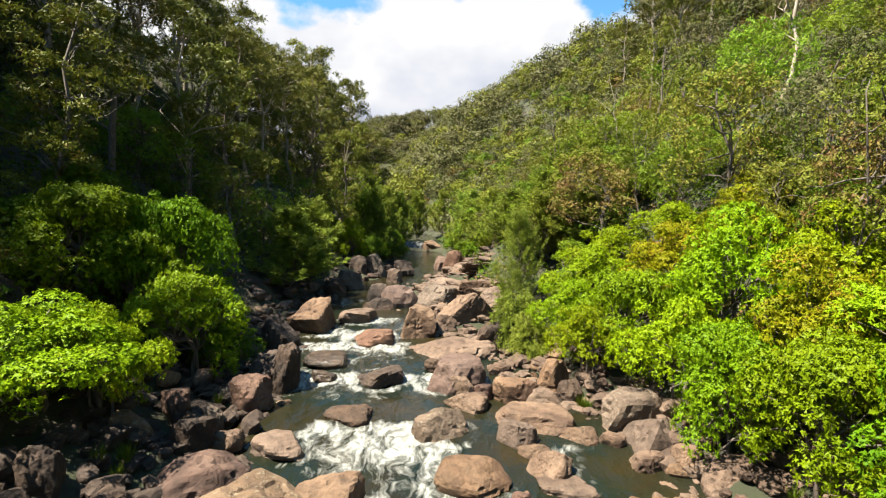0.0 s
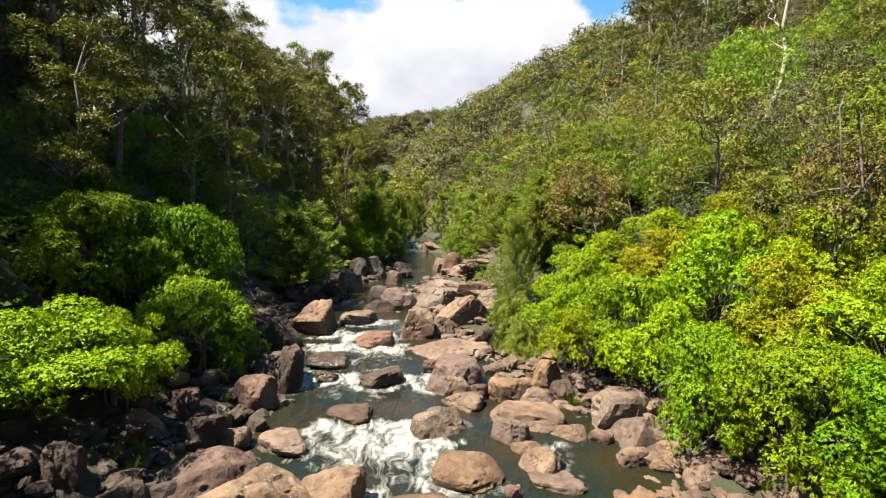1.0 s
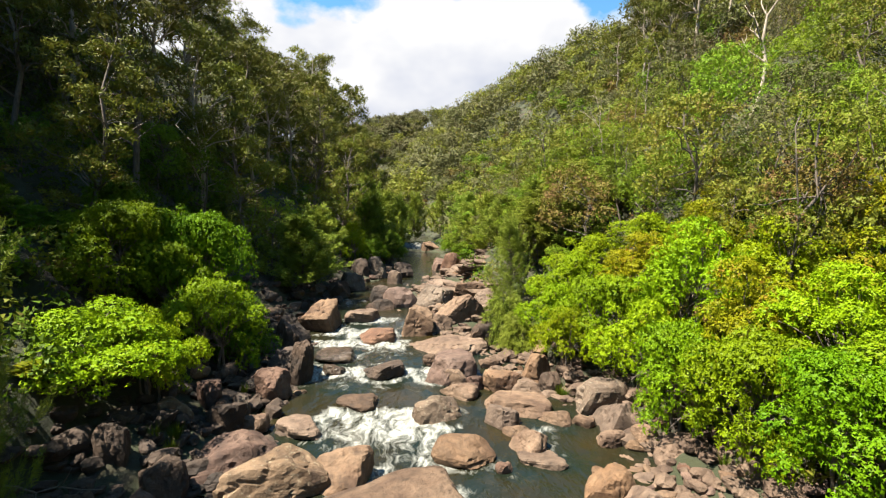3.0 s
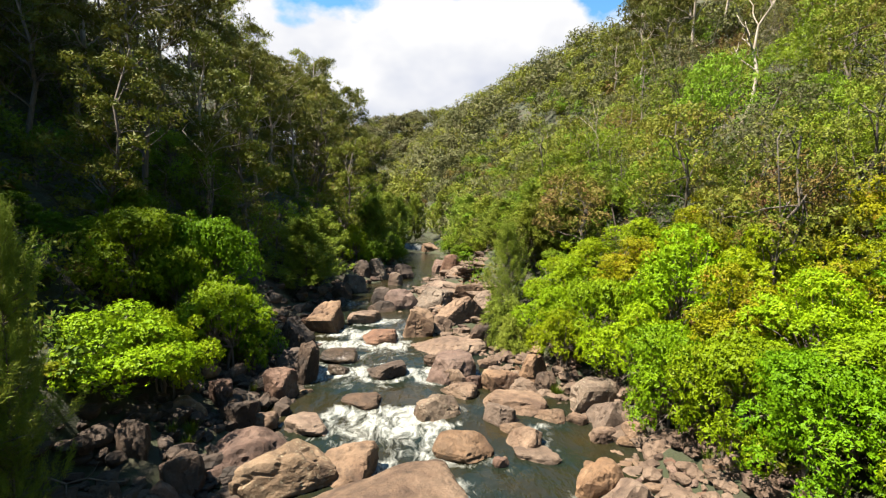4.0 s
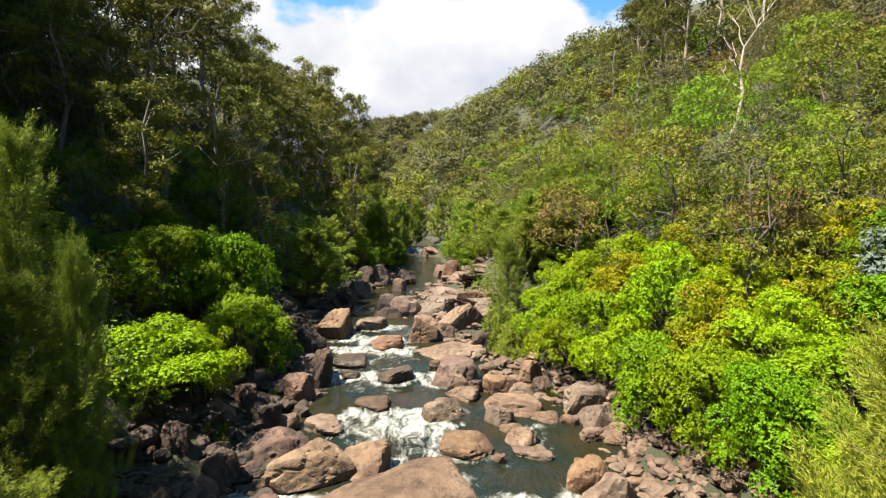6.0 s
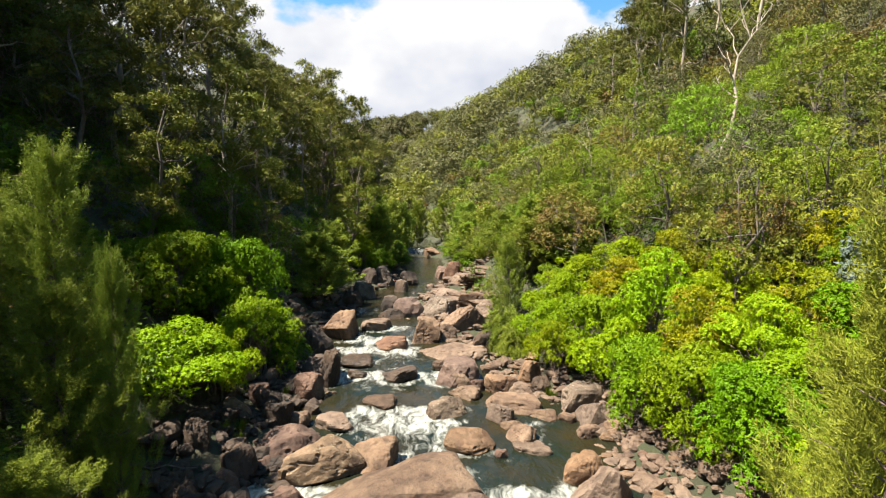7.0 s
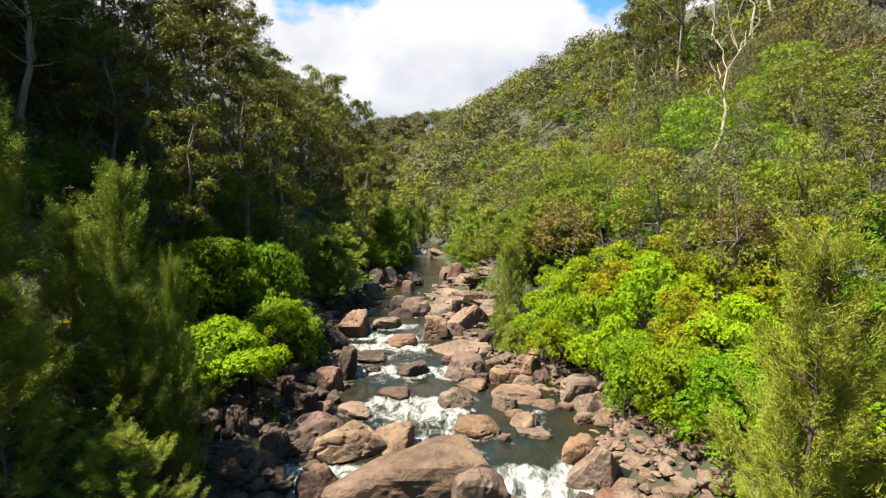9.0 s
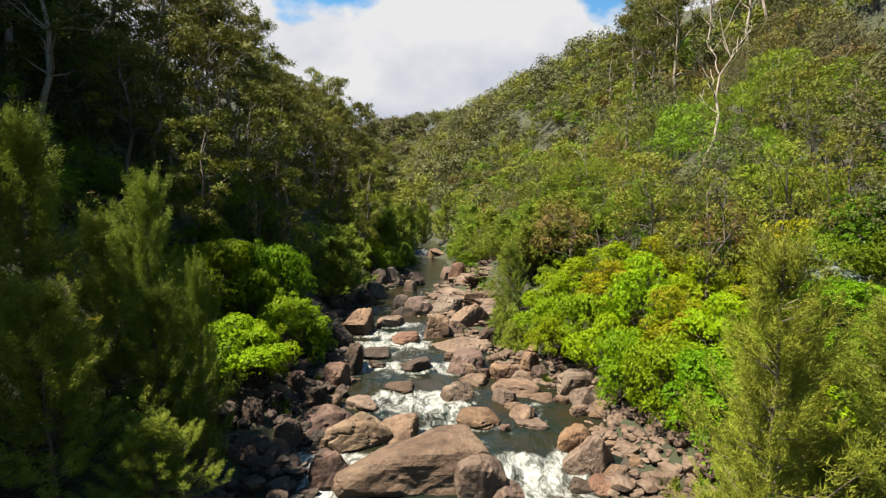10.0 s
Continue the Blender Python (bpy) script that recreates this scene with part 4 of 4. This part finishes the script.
bank_shrub(-20.2, 18.6, 8.6, 0.85, "green")
bank_shrub(-22.4, 21.6, 11.2, 0.85, "green")
bank_shrub(-23.0, 15.5, 11.0, 0.85, "green")
bank_shrub(-25.6, 18.2, 13.8, 0.90, "green")
bank_shrub(-20.4, 13.0, 8.2, 0.80, "green")
bank_shrub(-23.6, 12.0, 10.8, 0.85, "green")
bank_shrub(-14.4, 11.2, 4.2, 0.70, "gold")
bank_shrub(-13.2, 12.6, 3.8, 0.70, "gold")
bank_shrub(-15.2, 12.6, 4.6, 0.75, "lime")
bank_shrub(-17.6, 12.0, 6.2, 0.80, "gold")
bank_shrub(-21.2, 20.2, 10.6, 0.75, "green")
bank_shrub(-19.6, 20.6, 9.6, 0.60, "green")
bank_shrub(-24.8, 21.4, 14.6, 0.80, "green")
bank_shrub(-18.8, 15.6, 7.6, 0.60, "green")
bank_shrub(-10.8, 56.5, 8.2, 0.85, "lime")
bank_shrub(-13.8, 58.5, 9.6, 0.95, "lime")
bank_shrub(-8.6, 60.0, 6.2, 0.70, "green")
# where the river bends away
for x, y, top in ((-7.6, 69.0, 6.0), (-8.2, 76.0, 6.5), (-9.6, 84.0, 7.0), (-9.4, 92.0, 7.0), (3.4, 70.0, 5.0), (2.6, 76.0, 5.6), (2.4, 83.0, 6.0), (2.2, 90.0, 6.4), (5.4, 68.0, 6.6)):
    bank_shrub(x, y, top, 0.95, "green")

# she-oaks by the water
OAK = dict(label="feathery green river she-oak with fine hanging needles", category="tree", group="she-oaks by the river")


def oak(key, x, y, top, s, turn, seed, mat, tall=9.0, wide=2.4):
    z = ground_at(x, y)
    return put(key, lambda: she_oak(seed, mat, tall, wide, needles=64 if key == "oak_far" else 180), x, y, z, turn, s, max(0.3, (top - z) / (tall * s)), **OAK)


oak("oak_left", -13.5, 9.2, 13.4, 1.0, 0.0, 71, NEEDLE_SHADED, 10.0, 2.4)
oak("oak_left", -15.4, 9.0, 11.8, 0.9, 2.0, 71, NEEDLE_SHADED, 10.0, 2.4)
oak("oak_left", -10.9, 8.1, 9.9, 0.55, 1.0, 71, NEEDLE_SHADED, 10.0, 2.4)
oak("oak_left", -16.0, 6.0, 15.4, 1.15, 4.0, 71, NEEDLE_SHADED, 10.0, 2.4)
oak("oak_dark", -12.2, 7.4, 8.8, 0.9, 5.0, 72, NEEDLE_SHADED, 9.0, 3.0)
oak("oak_dark", -13.6, 3.8, 9.5, 1.0, 1.0, 72, NEEDLE_SHADED, 9.0, 3.0)
oak("oak_dark", -10.8, 4.2, 5.0, 0.8, 3.0, 72, NEEDLE_SHADED, 9.0, 3.0)
oak("oak_river", 5.2, 33.0, 8.9, 0.9, 0.0, 75, NEEDLE, 9.0, 2.6)
for x, y, s, turn in ((4.1, 27.4, 1.0, 0.0), (4.7, 25.4, 0.85, 2.0)):
    put("weeping", lambda: drooping_bush(77, NEEDLE), x, y, ground_at(x, y) - 0.1, turn, s, label="soft pale green weeping bush over bank stones", category="bush", group="weeping bushes by the river")
oak("oak_far", 12.4, 40.5, 13.8, 1.2, 5.0, 73, NEEDLE, 9.0, 3.0)
oak("oak_far", 9.0, 42.5, 12.4, 1.2, 4.0, 73, NEEDLE, 9.0, 3.0)
oak("oak_far", 6.6, 47.5, 11.0, 1.2, 2.4, 73, NEEDLE, 9.0, 3.0)
oak("oak_pale", 7.6, 0.9, 11.3, 1.0, 2.2, 74, NEEDLE_PALE, 10.0, 2.4)
oak("oak_pale", 10.9, 1.2, 9.4, 1.1, 5.2, 74, NEEDLE_PALE, 10.0, 2.4)
oak("oak_pale", 9.0, 3.6, 7.4, 0.85, 0.7, 74, NEEDLE_PALE, 10.0, 2.4)
oak("oak_pale", 10.0, 3.4, 8.4, 0.9, 3.7, 74, NEEDLE_PALE, 10.0, 2.4)
for x, y, top in ((-9.5, 66, 12), (-11.5, 72, 15), (-9.0, 80, 13), (-8.5, 92, 13), (4.5, 74, 11), (6.5, 64, 12), (7.5, 56, 11), (5.5, 86, 13), (3.8, 98, 13), (-5.6, 108, 14), (0.0, 112, 14), (-12.5, 46, 10), (-12.0, 38, 9)):
    oak("oak_far", x, y, top, 1.5, prng.uniform(0, 6), 73, NEEDLE, 9.0, 3.0)

for x, y, top in ((8.0, 38.5, 10.5), (11.0, 44.5, 13.5), (14.5, 47.0, 15.0), (8.5, 51.0, 12.0), (11.0, 36.0, 10.5), (14.8, 39.0, 13.0)):
    oak("oak_far", x, y, top, 1.35, prng.uniform(0, 6), 73, NEEDLE, 9.0, 3.0)

# left slope: tall eucalypts
GUMS = [("gum" + str(k), lambda k=k: gum(80 + k, (LEAF_GUM, LEAF_GUM, LEAF_HILL, LEAF_GUM)[k], (BARK_PALE, BARK_GREY, BARK_GREY, BARK_PALE)[k], 20.0, (0.4, 0.3, 0.25, 0.5)[k], (4.2, 4.8, 4.0, 3.6)[k])) for k in range(4)]


def gum_tree(x, y, top, k, s=None):
    z = ground_at(x, y)
    tall = max(6.0, top + 1.6 - z)
    s = s or min(1.25, max(0.65, tall / 20))
    return put(GUMS[k][0], GUMS[k][1], x, y, z, prng.uniform(0, 6.28), s, tall / (20 * s),
               label="tall eucalyptus with pale crooked trunk and open olive crown", category="tree", group="eucalypts on the slope")


gum_tree(-19.4, 24.2, 18.6, 2, 0.7)
gum_tree(-22.0, 32.6, 27.0, 1)
gum_tree(-29.5, 70.5, 36.8, 1)
gum_tree(-26.3, 99.0, 44.5, 2, 1.3)
gum_tree(-24.5, 92.0, 34.0, 1, 1.1)
gum_tree(-22.0, 112.0, 37.5, 0, 1.2)
gum_tree(-26.0, 118.0, 39.0, 2, 1.2)
gum_tree(-20.0, 104.0, 28.5, 3, 1.0)
gum_tree(-18.5, 122.0, 28.5, 1, 1.1)
gum_tree(-29.0, 82.0, 38.0, 0, 1.2)
gum_tree(-35.0, 78.0, 41.0, 2, 1.2)
gum_tree(-37.0, 60.0, 41.0, 3, 1.2)
gum_tree(-27.0, 33.0, 34.0, 3, 1.1)
gum_tree(-31.0, 26.0, 34.0, 0, 1.0)
gum_tree(-20.0, 84.0, 25.0, 2, 0.9)
gum_tree(-25.5, 92.0, 39.5, 0, 1.2)
gum_tree(-21.5, 107.0, 38.5, 3, 1.2)


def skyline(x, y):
    """Canopy top of the left slope, fitted to the first camera's view: it steps down towards the bend."""
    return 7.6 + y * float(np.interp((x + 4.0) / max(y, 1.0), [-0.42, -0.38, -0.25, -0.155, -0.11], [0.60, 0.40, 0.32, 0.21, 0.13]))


def shades_cove(x, y, top):
    """Whether a crown there would take the sun from the pale stones at the narrows."""
    for cx, cy in ((-9.0, 44.0), (-7.0, 50.0), (-8.0, 38.0), (-9.0, 33.0)):
        k = ((cx - x) * 0.42 + (cy - y) * 0.16) / 0.202
        if k > 0 and abs((cx - x) * 0.16 - (cy - y) * 0.42) / 0.449 < 4.2 and top > 1.0 + 0.9 * k:
            return True
    return False


slots = 0
for tries in range(900):
    if slots >= 46:
        break
    y = prng.uniform(14, 128)
    x = float(smooth_interp(y, MID_Y, MID_X)) - prng.uniform(9, 34)
    if (y < 36 and x > -20.5 - 0.1 * (36 - y)) or (y < 26 and x > -38):
        continue
    if any((x - o.location.x) ** 2 + (y - o.location.y) ** 2 < 18 for o in scene.objects if o.name.startswith("eucalyptus")):
        continue
    g = ground_at(x, y)
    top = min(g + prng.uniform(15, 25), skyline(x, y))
    if top - g > 7 and not shades_cove(x, y, top):
        gum_tree(x, y, top, int(prng.integers(4)))
        slots += 1

# gums added past the left edge of view to shade slope and she-oaks
for x, y, top in ((-34, 12, 46), (-38, 9, 52), (-37, 16, 50), (-42, 14, 56), (-36, 22, 50), (-19.5, -1.5, 15), (-22, -4, 19), (-25, -0.5, 24)):
    gum_tree(x, y, top, 1, 1.05)
for x, y, top in ((-38, 32, 54), (-43, 38, 60), (-35.5, 29, 50), (-46, 45, 64), (-40, 47, 58), (-36, 38, 50), (-50, 34, 66)):
    gum_tree(x, y, top, int(prng.integers(4)), 1.1)

# gums beside the near she-oaks, added out of view to shade them
for x, y, top in ((-19.2, 1.2, 22), (-21.8, 4.6, 25), (-19.8, -3.0, 22)):
    gum_tree(x, y, top, 1, 1.0)

# the right ridge
for x, y, top in ((42, 100, 57), (47, 112, 63), (53, 125, 70), (46, 96, 58), (58, 118, 74), (50, 104, 66), (64, 135, 82), (44, 122, 56), (40, 84, 56), (48, 80, 66), (36, 66, 50), (44, 62, 60), (52, 70, 70), (55, 112, 70), (62, 125, 78), (70, 140, 86), (76, 152, 92), (60, 100, 72)):
    gum_tree(x, y, top, (0, 3)[int(prng.integers(2))], 1.1)

# both slopes: bushy trees under and between
HILL = {}
# the last kind has the left slope's shade put into its leaf colour
for k, (mat, bk, wide, tall) in enumerate(((LEAF_HILL, BARK_GREY, 2.9, 8), (LEAF_FRESH, BARK_GREY, 2.7, 7), (LEAF_GREY, BARK_GREY, 2.8, 9), (LEAF_HILL, BARK_GREY, 2.4, 10), (LEAF_BROWN, BARK_GREY, 2.6, 7), (LEAF_FRESH, BARK_DARK, 3.2, 8), (LEAF_GREEN, BARK_DARK, 2.8, 9))):
    HILL[k] = ("hill" + str(k), lambda k=k, mat=mat, bk=bk, wide=wide, tall=tall: hill_tree(120 + k, mat, bk, tall, wide, 26, 74, 0.15), tall)
    HILL[k + 10] = ("mid" + str(k), lambda k=k, mat=mat, bk=bk, wide=wide, tall=tall: hill_tree(130 + k, mat, bk, tall, wide, 24, 46, 0.175), tall)
WORDS = {0: "olive-green bushy tree on the steep slope", 1: "fresh green bushy tree on the steep slope", 2: "grey-green eucalyptus on the steep slope",
         3: "slender olive tree with pale trunk on the slope", 4: "brownish dry-leaved tree on the steep slope", 5: "broad bright green tree on the steep slope", 6: "bushy slope tree with shade put into its dark green leaves"}
grown = []


def slope_tree(x, y, s, k):
    key, maker, tall = HILL[k + (0 if y < 36 and -24 < x < 36 else 10)]
    grown.append((x, y, s))
    return put(key, maker, x, y, ground_at(x, y), prng.uniform(0, 6.28), s, prng.uniform(0.85, 1.2), label=WORDS[k], category="tree", group="trees on the slopes")


def room(x, y, gap):
    return all((x - a) ** 2 + (y - b) ** 2 > (gap * s) ** 2 for a, b, s in grown)


for tries in range(4000):
    if len(grown) >= 165:
        break
    y = prng.uniform(4, 78)
    mid, half = float(smooth_interp(y, MID_Y, MID_X)), float(np.interp(y, HALF_Y, HALF_W))
    x = mid + half + prng.uniform(17.0 if y < 18 else 9.0 if y < 34 else 10.5 if y < 66 else 7.5, 58)
    s = prng.uniform(0.65, 1.15)
    if 21 < x < 33 and 36 < y < 52 and x > 0.56 * y:
        s *= 0.55
    if room(x, y, 3.1):
        high = x > 27 + 0.1 * y
        slope_tree(x, y, s, int(prng.choice(6, p=(0.16, 0.03, 0.50, 0.12, 0.17, 0.02) if high else (0.29, 0.25, 0.10, 0.17, 0.03, 0.16))))
first = len(grown)
for tries in range(2000):
    if len(grown) >= first + 72:
        break
    y = prng.uniform(13, 125) if len(grown) % 2 else prng.uniform(13, 45)
    mid, half = float(smooth_interp(y, MID_Y, MID_X)), float(np.interp(y, HALF_Y, HALF_W))
    x = mid - half - prng.uniform(4.5, 26)
    s = prng.uniform(0.55, 1.0)
    if y < 32 and x > -31:
        s *= 0.5
    if y < 28 and x > -21.5:
        continue
    if room(x, y, 3.0) and not shades_cove(x, y, ground_at(x, y) + 9 * s):
        slope_tree(x, y, s, int(prng.choice(7, p=(0.2, 0.08, 0.08, 0.1, 0.04, 0.05, 0.45))))

first = len(grown)
for tries in range(3000):
    if len(grown) >= first + 46:
        break
    y = prng.uniform(20, 62)
    mid, half = float(smooth_interp(y, MID_Y, MID_X)), float(np.interp(y, HALF_Y, HALF_W))
    x = mid + half + prng.uniform(10.5 if y > 34 else 8.5, 21)
    s = prng.uniform(0.42, 0.62)
    if room(x, y, 2.4) and not (x < 15 and y < 30):
        slope_tree(x, y, s, int(prng.choice((0, 1, 5, 2))))

# unseen trees, added to keep sun off the lower she-oaks
for x, y, s in ((-17.8, -2.2, 1.5), (-14.8, -3.0, 1.1), (-21.5, -0.5, 1.5)):
    slope_tree(x, y, s, 0)

# upper left slope: mostly the kind whose leaf colour holds the shade
first = len(grown)
for tries in range(800):
    if len(grown) >= first + 11:
        break
    x, y = prng.uniform(-46, -27), prng.uniform(17, 44)
    if room(x, y, 3.0):
        slope_tree(x, y, prng.uniform(0.8, 1.2), (6, 6, 2)[int(prng.integers(3))])

# the hollow behind the silvery shrub, and the bank where the river bends away
for x0, x1, y0, y1, count, kinds in ((21, 34, 10, 28, 16, (2, 0, 3, 1)), (4.5, 19, 57, 100, 26, (0, 1, 5, 2))):
    first = len(grown)
    for tries in range(700):
        if len(grown) >= first + count:
            break
        x, y, s = prng.uniform(x0, x1), prng.uniform(y0, y1), prng.uniform(0.5, 0.85)
        if room(x, y, 2.2):
            slope_tree(x, y, s, kinds[int(prng.integers(4))])

# trees that stand out on the right slope
put("snag", lambda: bare_tree(201, BARK_PALE, 15.0, 8), 24.0, 36.0, ground_at(24.0, 36.0), 0.4, 1.0, label="dead bleached eucalyptus with bare forked limbs", category="tree")
put("snag", None, 15.4, 42.0, ground_at(15.4, 42.0), 2.4, 0.5, label="bare pale branching tree among green shrubs", category="tree")
slope_tree(15.3, 17.2, 0.95, 3)
put("silver", lambda: shrub(61, LEAF_SILVER, 2.0, 3.4, 16, 70, 0.2), 18.0, 13.2, ground_at(18.0, 13.2) + 0.9, 0.0, 1.0, label="silvery blue-grey wattle shrub on the slope", category="shrub")


# ---- far woods and undergrowth ----
def woods(name, label, spots, leaf_mat, leaf, per, rng, heads=4):
    """Countless far crowns: clumps of leaves in one mesh. Spots are (x, y, z, radius)."""
    lobes = []
    for x, y, z, r in spots:
        for k in range(heads):
            lobes.append(((x + rng.normal(0, r * 0.5), y + rng.normal(0, r * 0.5), z + r * rng.uniform(0.3, 1.5)), r * rng.uniform(0.5, 0.8), 0.8))
    v, f = sprays(rng, lobes, per, 3, leaf, leaf * 0.4, 0.2, 0.5, True)
    return tagged(new(name, mesh(name, v, f, leaf_mat)), label, "woods", kind="stuff")


for k, mat in enumerate((LEAF_GREY, LEAF_HILL, LEAF_GREY, LEAF_FRESH, LEAF_HILL, LEAF_BROWN)):
    spots = []
    for j in range((120, 130, 105, 70, 85, 35)[k]):
        y = prng.uniform(70, 185)
        x = float(smooth_interp(y, MID_Y, MID_X)) + float(np.interp(y, HALF_Y, HALF_W)) + prng.uniform(3, 78)
        spots.append((x, y, ground_at(x, y) + 1.2, prng.uniform(2.0, 3.4)))
    woods("woods", "mixed olive and grey-green woods on the far slope", spots, mat, 0.42, 10.0, prng, 6)

for k, mat in enumerate((LEAF_GREY, LEAF_HILL, LEAF_GREY)):
    spots = []
    for j in range(330):
        y = prng.uniform(170, 440)
        x = prng.uniform(-0.26, 0.50) * y
        if j % 2:
            x = prng.uniform(-0.26, 0.10) * y
        spots.append((x, y, ground_at(x, y), prng.uniform(4.5, 7.5)))
    woods("woods", "distant grey-green eucalyptus woods on the ridge", spots, mat, 0.75, 3.0, prng)

for mat, lo, hi, cx, wide, count, r in ((LEAF_GREY, 360, 440, -42, 26, 70, 5.0), (LEAF_HILL, 120, 170, 54, 9, 60, 2.6), (LEAF_GREY, 120, 170, 56, 9, 50, 2.8), (LEAF_HILL, 40, 60, 45, 6, 34, 1.6), (LEAF_GREEN, 30, 46, -42, 6, 40, 1.9)):
    spots = []
    for j in range(count):
        x, y = prng.uniform(cx - wide, cx + wide), prng.uniform(lo, hi)
        spots.append((x, y, ground_at(x, y) + 0.2 * r, prng.uniform(0.8, 1.3) * r))
    woods("woods", "olive and grey-green scrub closing the wooded slope", spots, mat, 0.14 + 0.0022 * hi, 26.0 / r, prng, 5)

for k, mat in enumerate((LEAF_HILL, LEAF_GREEN, LEAF_BROWN, GRASS)):
    spots = []
    for j in range(340):
        y = prng.uniform(3, 95)
        right = prng.random() < 0.7
        mid, half = float(smooth_interp(y, MID_Y, MID_X)), float(np.interp(y, HALF_Y, HALF_W))
        x = mid + half + prng.uniform(6.0 if 22 < y < 66 else 3.5, 45) if right else mid - half - prng.uniform(5.5, 22)
        spots.append((x, y, ground_at(x, y) - 0.2, prng.uniform(0.7, 1.6)))
    woods("undergrowth", "low scrub and ferns covering the slopes", spots, mat, 0.2, 16, prng)

spots = []
for j in range(620):
    y = prng.uniform(4, 70)
    x = float(smooth_interp(y, MID_Y, MID_X)) - float(np.interp(y, HALF_Y, HALF_W)) - prng.uniform(7.0, 40)
    spots.append((x, y, ground_at(x, y) - 0.3, prng.uniform(0.6, 1.3)))
woods("undergrowth", "dark green ferns and scrub under the eucalypts", spots, LEAF_GREEN, 0.22, 15, prng)


# ---- small growth and litter ----
def grass_tuft(seed):
    """A small clump of arching grass blades."""
    rng = np.random.default_rng(seed)
    vs = []
    for k in range(90):
        a, r = rng.uniform(0, 6.28), rng.uniform(0, 0.14)
        foot = np.array((r * math.cos(a), r * math.sin(a), -0.03))
        out, l = rng.uniform(0.1, 0.5), rng.uniform(0.25, 0.55)
        tip = foot + (l * out * math.cos(a), l * out * math.sin(a), l * (1 - 0.5 * out))
        side = np.array((-math.sin(a), math.cos(a), 0)) * 0.014
        vs.append((foot - side, foot + side, tip))
    v = np.array(vs).reshape(-1, 3)
    return new("grass_tuft", mesh("grass_tuft", v, np.arange(len(v)).reshape(-1, 3), GRASS))


for k, (x, y, s) in enumerate(((5.7, 19.7, 1.3), (5.9, 19.5, 1.0), (7.9, 19.4, 1.2), (-9.4, 14.0, 1.4), (-9.9, 13.6, 1.2), (-9.2, 13.3, 1.0), (-8.9, 18.8, 1.0), (8.6, 17.6, 1.1), (9.4, 12.6, 1.0), (8.2, 8.4, 1.3), (8.6, 8.0, 1.1), (5.4, 23.4, 1.1))):
    put("grass", lambda: grass_tuft(301), x, y, ground_at(x, y) + 0.25, k * 1.1, s, label="bright green grass tuft growing between bank stones", category="grass", group="grass tufts on the banks")


def fallen_branch(seed, a, b, r):
    """A bare broken branch with a few side twigs."""
    rng = np.random.default_rng(seed)
    stem = bent(rng, a, b, r, r * 0.4, 0.25, 6)
    lines = [stem]
    for k in (2, 3, 4, 5):
        p = np.array(stem[k][0])
        lines.append(bent(rng, p, p + rng.normal(0, 0.35, 3) + (0, 0, 0.15), r * 0.5, r * 0.15, 0.3, 3))
    v, f = tubes(lines, 5)
    return tagged(new("branch", mesh("branch", v, f, BARK_GREY, True)), "bare broken grey branch lying over bank stones", "branch", "branches on the banks")


fallen_branch(1, (10.2, 13.4, 2.6), (8.3, 14.6, 0.9), 0.05)
fallen_branch(2, (9.6, 15.6, 3.0), (8.0, 17.0, 2.2), 0.04)
fallen_branch(3, (-11.8, 12.6, 1.6), (-10.2, 13.4, 0.9), 0.045)
fallen_branch(4, (-12.2, 9.6, 1.8), (-9.8, 10.8, 1.1), 0.04)
